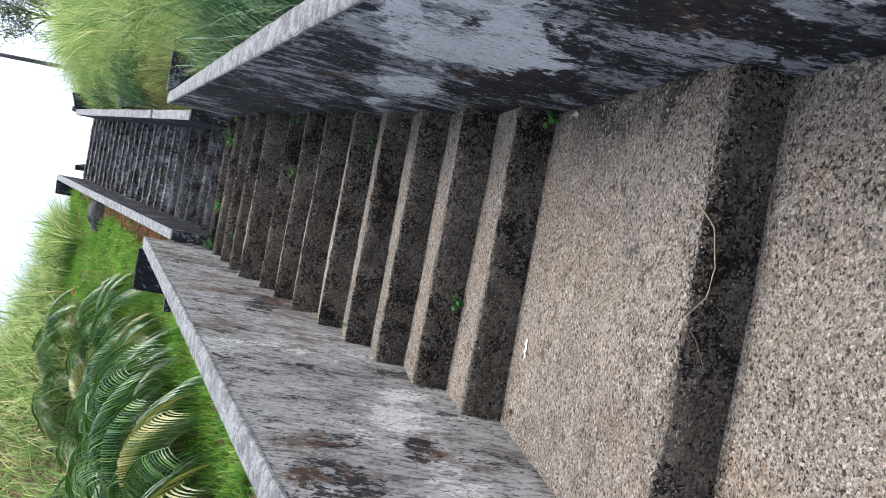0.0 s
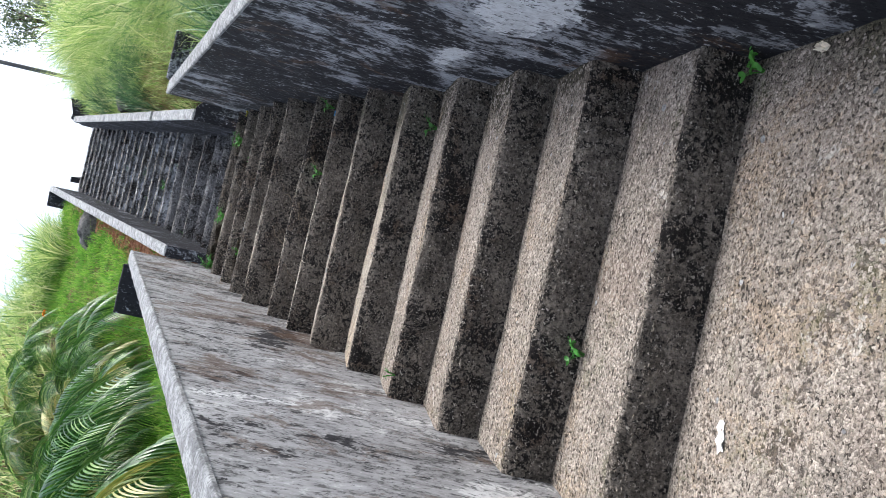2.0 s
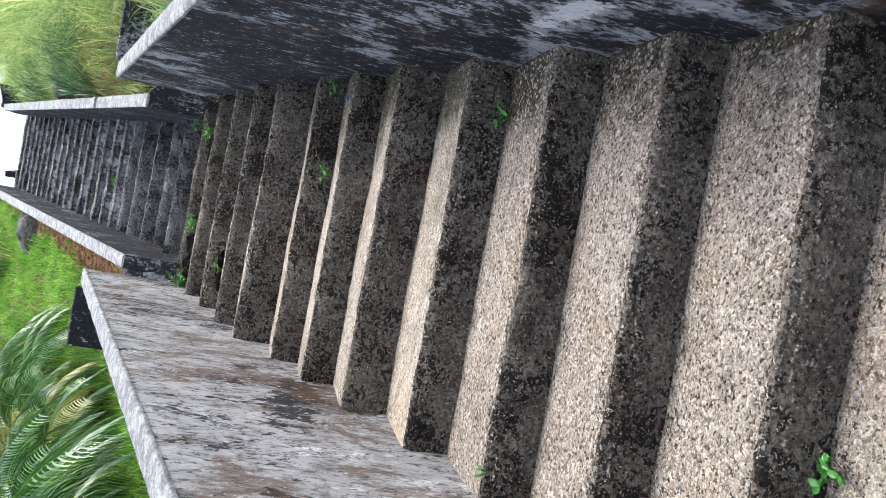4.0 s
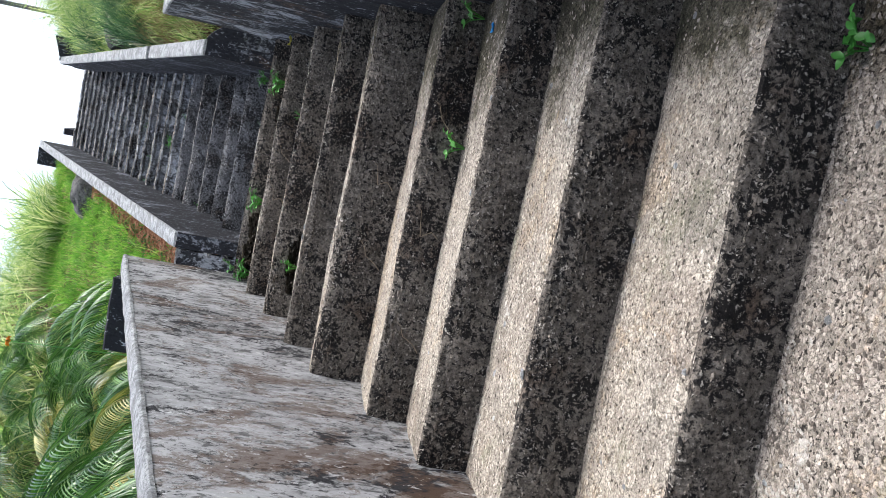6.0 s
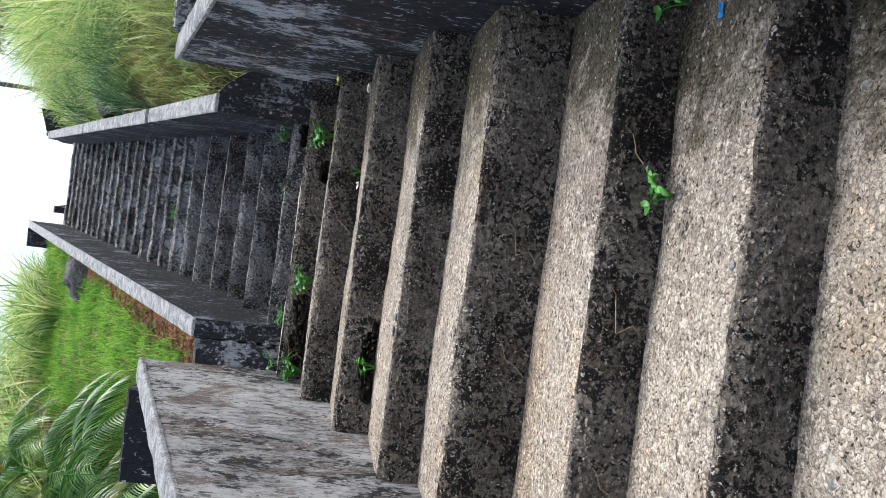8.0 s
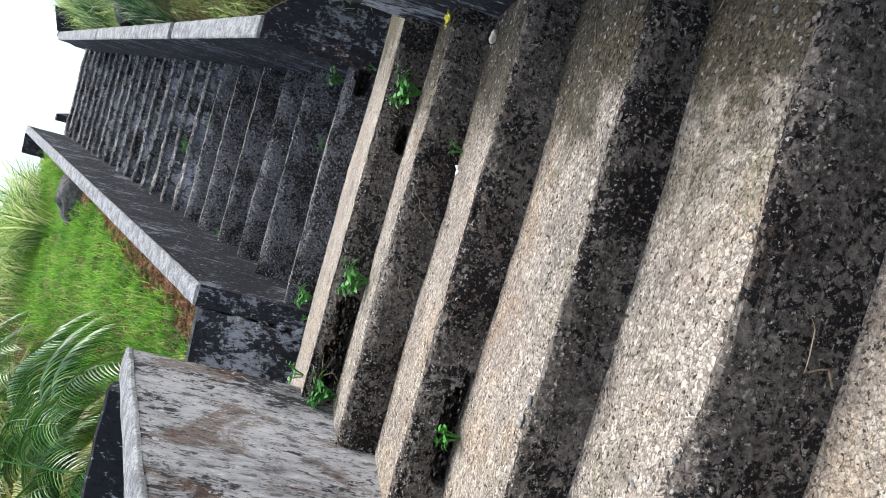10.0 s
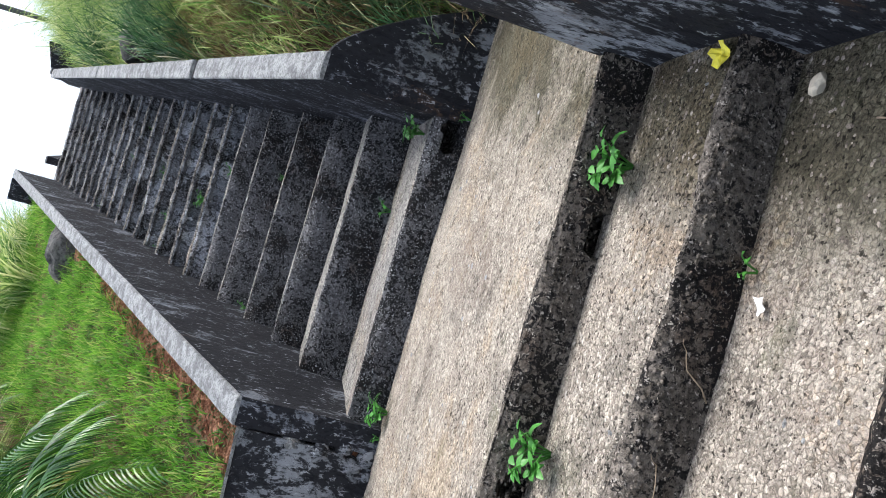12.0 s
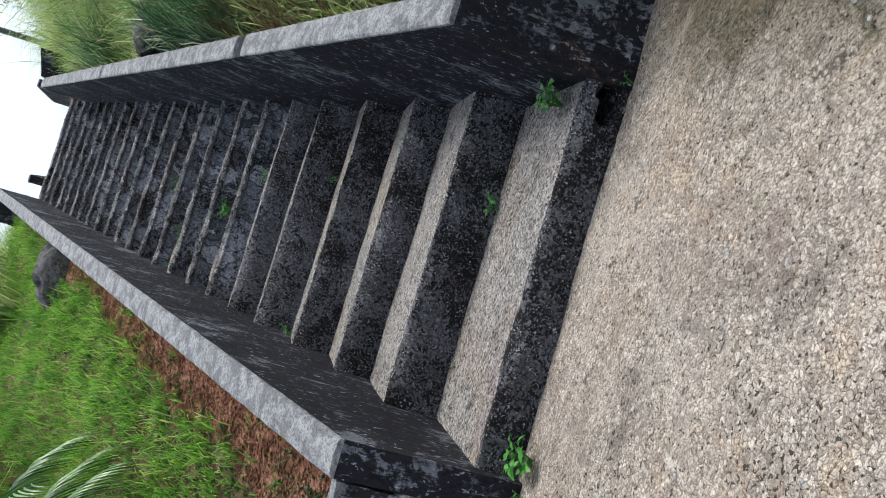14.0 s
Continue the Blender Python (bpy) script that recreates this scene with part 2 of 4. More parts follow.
def wall_mat(name, paint, grey, dirt, cover, black, patches, darks, brown):
    """Old lime-washed plaster: pale paint left in ragged patches, black mould in drips, brown earth stains."""
    m, n, l, p = node_kit(name)
    v = coords(n, l)
    drip = noise_tex(n, l, coords(n, l, (7, 7, 2.4)), 1.0, 10, 0.68, 1.0)
    run = noise_tex(n, l, coords(n, l, (26, 26, 9)), 1.0, 7, 0.7, 0.7)
    broad = noise_tex(n, l, v, 1.7, 6, 0.65, 0.4)
    speck = noise_tex(n, l, coords(n, l, (1, 1, 0.7)), 38, 6, 0.7, 0.4)
    c = ramp(n, l, blend(n, l, (run, 0.5), (broad, 0.5)), [(0.15, tuple(x * 0.5 for x in grey)), (0.5, grey), (0.85, tuple(x * 1.35 for x in grey))])
    c = mix(n, l, step_mask(n, l, blend(n, l, (speck, 0.5), (run, 0.5)), 0.42, 0.30, 0.8), c, dirt)
    pale = blend(n, l, (drip, 0.42), (broad, 0.33), (speck, 0.25))
    for (y, z, ry, rz, k) in patches:
        pale = maths(n, l, "ADD", pale, maths(n, l, "MULTIPLY", maths(n, l, "MAXIMUM", spot(n, l, y, z, ry, rz), 0.0), k))
    c = mix(n, l, step_mask(n, l, pale, cover, cover + 0.07, 0.92), c, grain(n, l, mix(n, l, broad, tuple(x * 0.8 for x in paint), paint), v, 30, 0.8, 1.1))
    mould = blend(n, l, (drip, 0.40), (run, 0.2), (noise_tex(n, l, coords(n, l, (1, 1, 0.6)), 4.2, 8, 0.72, 0.8), 0.40))
    mould = maths(n, l, "ADD", mould, maths(n, l, "MULTIPLY", maths(n, l, "SUBTRACT", cover, pale), 0.6))
    for (y, z, ry, rz, k) in darks:
        mould = maths(n, l, "ADD", mould, maths(n, l, "MULTIPLY", maths(n, l, "MAXIMUM", spot(n, l, y, z, ry, rz), 0.0), k))
    c = mix(n, l, step_mask(n, l, mould, black, black + 0.08, 0.94), c, (0.010, 0.010, 0.013))
    earth = blend(n, l, (noise_tex(n, l, coords(n, l, (1, 1, 0.8)), 2.6, 6, 0.7, 0.8), 0.7), (speck, 0.3))
    c = mix(n, l, step_mask(n, l, earth, brown, brown + 0.14, 0.7), c, (0.085, 0.052, 0.034))
    c = mix(n, l, step_mask(n, l, blend(n, l, (speck, 0.65), (run, 0.35)), 0.72, 0.80, 0.75), c, tuple(x * 0.72 for x in paint))
    c = mix(n, l, step_mask(n, l, blend(n, l, (noise_tex(n, l, coords(n, l, (1, 1, 0.6)), 60, 5, 0.7), 0.7), (drip, 0.3)), 0.70, 0.78, 0.8), c, (0.012, 0.012, 0.014))
    l.new(c, p.inputs["Base Color"])
    p.inputs["Roughness"].default_value = 0.8
    relief(n, l, p, blend(n, l, (speck, 0.6), (run, 0.4)), 0.35, 0.006)
    return m


def plain_rock(name, a, b, scale=6.0):
    m, n, l, p = node_kit(name)
    v = coords(n, l)
    c = ramp(n, l, noise_tex(n, l, v, scale, 8, 0.7, 0.3), [(0.3, a), (0.7, b)])
    c = mix(n, l, ramp(n, l, noise_tex(n, l, v, scale * 7, 5, 0.7), [(0.45, (0, 0, 0)), (0.75, (0.6, 0.6, 0.6))]), c, tuple(x * 0.4 for x in a))
    l.new(c, p.inputs["Base Color"])
    p.inputs["Roughness"].default_value = 0.9
    relief(n, l, p, noise_tex(n, l, v, scale * 5, 8, 0.7), 0.8, 0.02)
    return m


def stone_chips(name, stops):
    """Gravel, each stone of a colour of its own."""
    m, n, l, p = node_kit(name)
    g = n.new("ShaderNodeNewGeometry")
    c = grain(n, l, ramp(n, l, g.outputs["Random Per Island"], stops), coords(n, l), 190, 0.5, 1.4)
    l.new(c, p.inputs["Base Color"])
    p.inputs["Roughness"].default_value = 0.85
    return m


def leaf_mat(name, stops, translucent=0.35, rough=0.5):
    """Leaf colours vary from blade to blade."""
    m, n, l, p = node_kit(name)
    g = n.new("ShaderNodeNewGeometry")
    c = ramp(n, l, g.outputs["Random Per Island"], stops)
    v = coords(n, l)
    c = mix(n, l, ramp(n, l, noise_tex(n, l, v, 1.6, 4, 0.6), [(0.30, (0, 0, 0)), (0.8, (0.8, 0.8, 0.8))]), c, mix(n, l, 1.0, c, (0.42, 0.58, 0.55), "MULTIPLY"))
    l.new(c, p.inputs["Base Color"])
    p.inputs["Roughness"].default_value = rough
    p.inputs["Specular IOR Level"].default_value = 0.4
    t = n.new("ShaderNodeBsdfTranslucent")
    l.new(c, t.inputs["Color"])
    mx = n.new("ShaderNodeMixShader")
    mx.inputs[0].default_value = translucent
    l.new(p.outputs[0], mx.inputs[1])
    l.new(t.outputs[0], mx.inputs[2])
    l.new(mx.outputs[0], n["Material Output"].inputs["Surface"])
    return m


def paint_mat(name, colour, rough=0.6, vary=0.25):
    m, n, l, p = node_kit(name)
    v = coords(n, l)
    c = ramp(n, l, noise_tex(n, l, v, 40, 5, 0.6), [(0.3, tuple(x * (1 - vary) for x in colour)), (0.7, tuple(min(1, x * (1 + vary * 0.4)) for x in colour))])
    l.new(c, p.inputs["Base Color"])
    p.inputs["Roughness"].default_value = rough
    return m


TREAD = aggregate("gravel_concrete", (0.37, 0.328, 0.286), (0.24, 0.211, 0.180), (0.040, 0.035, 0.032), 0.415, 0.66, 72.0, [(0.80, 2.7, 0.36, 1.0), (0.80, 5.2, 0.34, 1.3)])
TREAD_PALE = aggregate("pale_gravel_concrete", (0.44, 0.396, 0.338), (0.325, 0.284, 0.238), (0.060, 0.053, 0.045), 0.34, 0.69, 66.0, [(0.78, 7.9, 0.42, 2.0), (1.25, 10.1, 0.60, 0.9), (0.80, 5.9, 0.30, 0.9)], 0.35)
TREAD_GREY = aggregate("grey_gravel_concrete", (0.38, 0.365, 0.34), (0.25, 0.24, 0.225), (0.035, 0.034, 0.034), 0.44, 0.62, 60.0)
RISER = riser_mat("mouldy_riser", (0.185, 0.163, 0.140), (0.46, 0.42, 0.37), 0.51)
RISER_UP = riser_mat("mouldy_upper_riser", (0.155, 0.155, 0.165), (0.48, 0.49, 0.51), 0.455)
RISER_STONE = riser_mat("black_stone_riser", (0.22, 0.235, 0.265), (0.60, 0.62, 0.67), 0.53, True)
WALL_R = wall_mat("limewash_right", (0.62, 0.65, 0.68), (0.26, 0.275, 0.30), (0.035, 0.035, 0.04), 0.78, 0.585,
                  [(2.45, 0.92, 0.95, 0.42, 0.95), (3.75, 0.98, 0.55, 0.22, 0.75), (4.7, 1.08, 0.45, 0.12, 0.6), (1.1, 0.3, 1.0, 0.35, 0.3)],
                  [(2.95, 0.58, 0.95, 0.20, 0.55), (1.5, 0.5, 0.35, 0.5, 0.2), (7.0, 2.0, 2.2, 0.6, 0.22)], 0.66)
WALL_L = wall_mat("limewash_left", (0.60, 0.605, 0.61), (0.285, 0.285, 0.29), (0.06, 0.06, 0.06), 0.69, 0.695,
                  [(4.87, 1.29, 0.7, 0.35, 0.30), (3.6, 0.78, 0.6, 0.25, 0.35), (2.4, 0.75, 0.8, 0.3, 0.25)],
                  [(3.0, 0.70, 0.35, 0.12, 0.35), (6.0, 1.6, 0.9, 0.16, 0.25), (2.3, 1.1, 1.0, 0.25, 0.15)], 0.56)
WALL_UP = wall_mat("blackened_plaster", (0.50, 0.53, 0.59), (0.15, 0.16, 0.185), (0.02, 0.02, 0.024), 0.77, 0.505, [], [], 0.82)
WALL_PIER = wall_mat("blue_grey_plaster", (0.42, 0.44, 0.47), (0.19, 0.20, 0.22), (0.03, 0.03, 0.034), 0.76, 0.57, [], [], 0.85)
COPING = plain_rock("pale_mortar", (0.24, 0.245, 0.25), (0.46, 0.47, 0.48), 12.0)
EARTH = plain_rock("brown_earth", (0.10, 0.065, 0.04), (0.20, 0.13, 0.08), 3.0)
RED_EARTH = plain_rock("red_clay", (0.20, 0.085, 0.05), (0.42, 0.215, 0.135), 9.0)
ROCK = plain_rock("grey_boulder", (0.06, 0.06, 0.06), (0.15, 0.145, 0.14), 3.0)
PEBBLE = stone_chips("gravel", [(0.0, (0.07, 0.06, 0.052)), (0.35, (0.20, 0.17, 0.145)), (0.85, (0.30, 0.265, 0.23)), (1.0, (0.38, 0.345, 0.30))])
ROOT = paint_mat("dry_root", (0.30, 0.24, 0.17))
POLE = paint_mat("weathered_pole", (0.10, 0.10, 0.11))
BARK = plain_rock("bark", (0.06, 0.05, 0.04), (0.13, 0.10, 0.08), 8.0)
PAPER = paint_mat("white_paper", (0.85, 0.85, 0.86), 0.6, 0.08)
YELLOW = paint_mat("yellow_wrapper", (0.80, 0.72, 0.08), 0.4, 0.15)
BLUE = paint_mat("blue_plastic", (0.05, 0.28, 0.60), 0.35, 0.2)
DRYLEAF = paint_mat("bleached_leaf", (0.62, 0.56, 0.45), 0.7, 0.2)
FLOWER = paint_mat("orange_petal", (0.85, 0.25, 0.02), 0.5, 0.15)
GRASS_BRIGHT = leaf_mat("bright_grass", [(0.0, (0.04, 0.14, 0.016)), (0.4, (0.14, 0.36, 0.035)), (0.8, (0.27, 0.50, 0.07)), (1.0, (0.46, 0.48, 0.17))], 0.45)
GRASS_TALL = leaf_mat("tall_grass", [(0.0, (0.06, 0.15, 0.04)), (0.3, (0.22, 0.36, 0.09)), (0.65, (0.46, 0.55, 0.19)), (1.0, (0.70, 0.67, 0.40))], 0.5)
GRASS_BLUE = leaf_mat("blue_green_grass", [(0.0, (0.025, 0.075, 0.035)), (0.5, (0.07, 0.17, 0.075)), (0.9, (0.17, 0.28, 0.13)), (1.0, (0.45, 0.45, 0.28))], 0.3)
STRAW = leaf_mat("dry_straw", [(0.0, (0.16, 0.10, 0.05)), (0.6, (0.34, 0.24, 0.13)), (1.0, (0.48, 0.38, 0.22))], 0.15)
FROND = leaf_mat("palm_leaflet", [(0.0, (0.012, 0.055, 0.012)), (0.5, (0.04, 0.13, 0.022)), (0.85, (0.12, 0.25, 0.05)), (1.0, (0.36, 0.42, 0.17))], 0.2, 0.3)
FROND_YELLOW = leaf_mat("yellowing_leaflet", [(0.0, (0.10, 0.14, 0.03)), (0.6, (0.27, 0.27, 0.06)), (1.0, (0.44, 0.37, 0.13))], 0.25, 0.4)
WEED = leaf_mat("weed_leaf", [(0.0, (0.05, 0.20, 0.03)), (1.0, (0.12, 0.38, 0.07))], 0.3, 0.4)
WEED_DARK = leaf_mat("low_weed_leaf", [(0.0, (0.02, 0.07, 0.02)), (0.6, (0.06, 0.16, 0.04)), (1.0, (0.15, 0.27, 0.08))], 0.25, 0.5)
TREE_LEAF = leaf_mat("tree_leaf", [(0.0, (0.03, 0.06, 0.02)), (0.7, (0.07, 0.12, 0.04)), (1.0, (0.14, 0.19, 0.07))], 0.3)


# ---- building tools ----
def piece(name, verts, faces, mats, parent=None, label="", index=None, smooth=False):
    me = bpy.data.meshes.new(name)
    me.from_pydata([tuple(v) for v in verts], [], faces)
    for m in mats if isinstance(mats, (list, tuple)) else [mats]:
        me.materials.append(m)
    if index is not None:
        me.polygons.foreach_set("material_index", index)
    if smooth:
        me.polygons.foreach_set("use_smooth", [True] * len(me.polygons))
    me.update()
    ob = new(name, me)
    if parent is not None:
        ob.parent = parent
    if label:
        ob["label"] = label
    return ob


def root(name, label, category, group="", kind="", at=(0, 0, 0)):
    ob = new(name)
    ob.location = at
    return tagged(ob, label, category, group, kind)


def tube(points, radii, sides=6):
    """Vertices and faces of a round rod along points."""
    pts = [Vector(p) for p in points]
    vs, fs = [], []
    for i, p in enumerate(pts):
        d = (pts[min(i + 1, len(pts) - 1)] - pts[max(i - 1, 0)]).normalized()
        u = d.orthogonal().normalized()
        w = d.cross(u)
        for k in range(sides):
            a = 2 * math.pi * k / sides
            vs.append(p + (u * math.cos(a) + w * math.sin(a)) * radii[i])
    for i in range(len(pts) - 1):
        for k in range(sides):
            a, b = i * sides + k, i * sides + (k + 1) % sides
            fs.append((a, b, b + sides, a + sides))
    fs.append(tuple(range(sides))[::-1])
    fs.append(tuple(range((len(pts) - 1) * sides, len(pts) * sides)))
    return vs, fs


def loop_block(rings, mats_of):
    """A closed block from equal rings of points; mats_of gives each side's material."""
    vs = [p for r in rings for p in r]
    k, fs, idx = len(rings[0]), [], []
    for i in range(len(rings) - 1):
        for j in range(k):
            a, b = i * k + j, i * k + (j + 1) % k
            fs.append((a, a + k, b + k, b))
            idx.append(mats_of[j])
    fs.append(tuple(range(k)))
    fs.append(tuple(range((len(rings) - 1) * k, len(rings) * k))[::-1])
    idx += [0, 0]
    return vs, fs, idx


# ---- hillside ----
def hillside():
    xs = sorted(set([round(v, 3) for v in np.concatenate([np.linspace(-90, -12, 27), np.linspace(-11, -2.5, 35), np.linspace(-2.4, 2.6, 101), np.linspace(2.8, 12, 38), np.linspace(14, 90, 26)])]))
    ys = list(np.concatenate([np.linspace(-60, -6, 19), np.linspace(-5, 24, 146), np.linspace(25, 60, 36), np.linspace(65, 200, 28)]))
    vs = [(x, y, terrain(x, y)) for y in ys for x in xs]
    k = len(xs)
    fs = [(j * k + i, j * k + i + 1, (j + 1) * k + i + 1, (j + 1) * k + i) for j in range(len(ys) - 1) for i in range(k - 1)]
    idx = []
    for f in fs:
        x, y = vs[f[0]][0], vs[f[0]][1]
        d = left_x(y) - 0.14 - x
        idx.append(1 if 9.5 < y < 19 and 0 <= d < 0.66 + 0.2 * noise.noise((x, y * 1.3, 0)) - 0.045 * max(0, y - 11) else 0)
    ob = piece("ground", vs, fs, [EARTH, RED_EARTH], index=idx, smooth=True)
    tagged(ob, "brown and red clay hillside under grass beside the stairs", "ground", kind="structure")


hillside()


# ---- stairs ----
HOLES = [(8.239, -0.45, 2.12, 0.17, 0.055), (9.17, -0.36, 2.455, 0.10, 0.05), (9.17, -0.56, 2.46, 0.10, 0.055),
         (9.17, 0.42, 2.43, 0.06, 0.035), (12.33, 0.34, 3.30, 0.06, 0.05), (10.955, 0.86, 2.62, 0.12, 0.045)]


def step_block(y0, y1, z0, z1, columns, rough, parent, mats, name="step", extra=0.0, chips=0.0, x_out=0.06, lip_rows=0):
    """One cast step: riser at y0 from z0 up to z1, tread back to y1."""
    deep = y1 - y0
    prof = [(0, z0 - 0.12)] + [(0, z0 + (z1 - z0) * q) for q in (0.0, 0.12, 0.24, 0.36, 0.48, 0.60, 0.72, 0.82, 0.90, 0.96)]
    prof += [(0.006, z1 - 0.002)]
    rows = max(10, int(deep / 0.045))
    prof += [(0.02 + (deep + 0.02) * q, z1) for q in np.linspace(0, 1, rows)]
    prof += [(deep + 0.04, z0 - 0.12)]
    nr = 11
    rings = []
    for c in range(columns + 1):
        q = c / columns
        ring = []
        for i, (dy, z) in enumerate(prof):
            y = y0 + dy
            xl, xr = left_x(min(y, 21)) - x_out, right_x(min(y, 21)) + x_out
            if 9.17 < y < 10.98 and name == "landing_slab":
                xl, xr = xl - 1.05, xr + 0.75
            x = xl + (xr - xl) * q
            if i == 0 or i == len(prof) - 1:
                ring.append((x, y, z))
                continue
            if i <= nr:
                h = (z - z0) / max(0.01, z1 - z0)
                push = rough * (0.5 * noise.noise((x * 2.2, y0 * 9, z * 3)) + 0.6 * noise.noise((x * 9, y0 * 7, z * 12)) + 0.35 * noise.noise((x * 31, y0, z * 34)))
                if rough > 0.02:
                    cell = noise.voronoi((x * 4.2, y0 * 3.7, z * 6.0))[0]
                    push += (0.035 if h < 0.78 else 0.0) + 0.055 * (1.15 - h) * (cell[0] - 0.35) + 0.02 * noise.noise((x * 17, y0, z * 17))
                worn = max(0, h - 0.6) / 0.4
                push += worn * worn * (0.012 + 0.012 * max(0, noise.noise((x * 5.1, y0 * 3, 2.2))) + 0.010 * max(0, noise.noise((x * 27, y0 * 3, 1.7))) + 0.006 * noise.noise((x * 60, y0, 6.1)) + chips * max(0, noise.noise((x * 2.3, y0 * 5, 9.1)) - 0.05))
                for hy, hx, hz, rx, rz in HOLES:
                    if abs(hy - y0) < 0.05:
                        e = ((x - hx) / rx) ** 2 + ((z - hz) / rz) ** 2
                        e *= 1 + 0.5 * noise.noise((x * 14, z * 14, 1))
                        if e < 1:
                            push += 0.22 * (1 - e) ** 0.35
                drop = worn * worn * 0.006 * noise.noise((x * 8, y0, 4.4))
                ring.append((x, y + push, z + drop))
            else:
                lip = max(0.0, 1 - (dy - 0.02) / 0.05)
                nose = lip * (0.012 + 0.012 * max(0, noise.noise((x * 5.1, y0 * 3, 2.2))) + 0.010 * max(0, noise.noise((x * 27, y0 * 3, 1.7))) + 0.006 * noise.noise((x * 60, y0, 6.1)) + chips * max(0, noise.noise((x * 2.3, y0 * 5, 9.1)) - 0.05) + rough * 0.5 * noise.noise((x * 2.2, y0 * 9, z1 * 3)))
                if rough > 0.02:
                    cell = noise.voronoi((x * 4.2, y0 * 3.7, z1 * 6.0))[0]
                    nose += lip * 0.012 * (cell[0] - 0.35)
                up = 0.010 * noise.noise((x * 1.7, y * 1.7, 5)) + 0.004 * noise.noise((x * 9, y * 9, 8)) + 0.0025 * noise.noise((x * 33, y * 33, 2)) - lip * 0.006
                if rough > 0.02:
                    up += 0.02 * noise.noise((x * 6, y * 6, 3))
                ring.append((x, y + nose, z + up))
        rings.append(ring)
    side = [0] * (nr + 1 - lip_rows) + [1] * (len(prof) - nr - 2 + lip_rows) + [0]
    vs, fs, idx = loop_block(rings, side)
    return piece(name, vs, fs, mats, parent, index=idx)


flight_low = root("stairs_lower", "lower flight of black-stained concrete steps with gravel treads", "stairs", kind="structure")
flight_up = root("stairs_upper", "upper flight of dark crumbling stone and concrete steps", "stairs", kind="structure")
step_block(-1.6, FIRST_Y, -0.2, 0.0, 150, 0.004, flight_low, [RISER, TREAD], name="landing_slab")
step_block(FIRST_Y, LOWER_Y[0], 0.0, FIRST_Z, 150, 0.004, flight_low, [RISER, TREAD], chips=0.0)
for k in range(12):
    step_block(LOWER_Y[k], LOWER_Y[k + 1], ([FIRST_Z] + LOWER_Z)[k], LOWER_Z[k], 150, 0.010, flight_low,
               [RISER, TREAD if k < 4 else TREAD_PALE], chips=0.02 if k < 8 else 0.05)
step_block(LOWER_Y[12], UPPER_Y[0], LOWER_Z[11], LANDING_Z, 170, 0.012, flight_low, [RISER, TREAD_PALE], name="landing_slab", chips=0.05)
for k in range(23):
    y1 = UPPER_Y[k + 1] if k < 22 else UPPER_Y[k] + 2.0
    step_block(UPPER_Y[k], y1, ([LANDING_Z] + UPPER_Z)[k], UPPER_Z[k], 110, 0.018 if k < 6 else 0.026, flight_up,
               [RISER_UP if k < 6 else RISER_STONE, TREAD_GREY], chips=0.08, lip_rows=0 if k < 3 else 2 if k < 6 else 3)


# ---- side walls ----
def side_wall(name, label, y0, y1, inner, top, sign, mat, floor, breaks=()):
    """A sloping wall of cast concrete with a mortar coping; sign is +1 for the wall on the east side."""
    thick, cap, n = 0.135, 0.022, int((y1 - y0) / 0.06)
    wall = root(name, label, "wall", kind="structure")
    rows, rings, caps = 14, [], []
    for i in range(n + 1):
        y = y0 + (y1 - y0) * i / n
        zt, zb, x0 = top(y) - cap, floor(y), inner(y)
        ring = []
        for j in range(rows + 1):
            z = zb + (zt - zb) * j / rows
            push = 0.006 * noise.noise((y * 3, z * 3, 5 + sign)) + 0.003 * noise.noise((y * 14, z * 14, sign))
            ring.append((x0 + sign * push, y, z))
        for j in range(5):
            z = zt + (zb - zt) * j / 4
            ring.append((x0 + sign * (thick + 0.01 * noise.noise((y * 2, z * 2, 9))), y, z))
        rings.append(ring if sign < 0 else ring[::-1])
        e = 0.004 * noise.noise((y * 7, 1, sign)) + 0.003 * noise.noise((y * 23, 1, sign))
        o = 0.006 * noise.noise((y * 6, 2, sign))
        h = 0.004 * noise.noise((y * 5, 3, sign))
        cx = [(-0.004 + e, 0.0), (-0.004 + e, cap * 0.6), (0.006 + e, cap), (thick * 0.5, cap + 0.003), (thick - 0.008 + o, cap - 0.002), (thick + 0.006 + o, cap * 0.5), (thick + 0.006 + o, 0)]
        cr = [(x0 + sign * a, y, zt + b + h) for a, b in cx]
        caps.append(cr if sign < 0 else cr[::-1])
    vs, fs, idx = loop_block(rings, [0] * len(rings[0]))
    piece("wall_body", vs, fs, mat, wall)
    cuts = [y0 - 1] + list(breaks) + [y1 + 1]
    for a, z in zip(cuts, cuts[1:]):
        run = [r for r in caps if a + 0.008 < r[0][1] < z - 0.008]
        vs, fs, idx = loop_block(run, [0] * 7)
        piece("coping", vs, fs, COPING, wall, "pale grey mortar coping")
    return wall


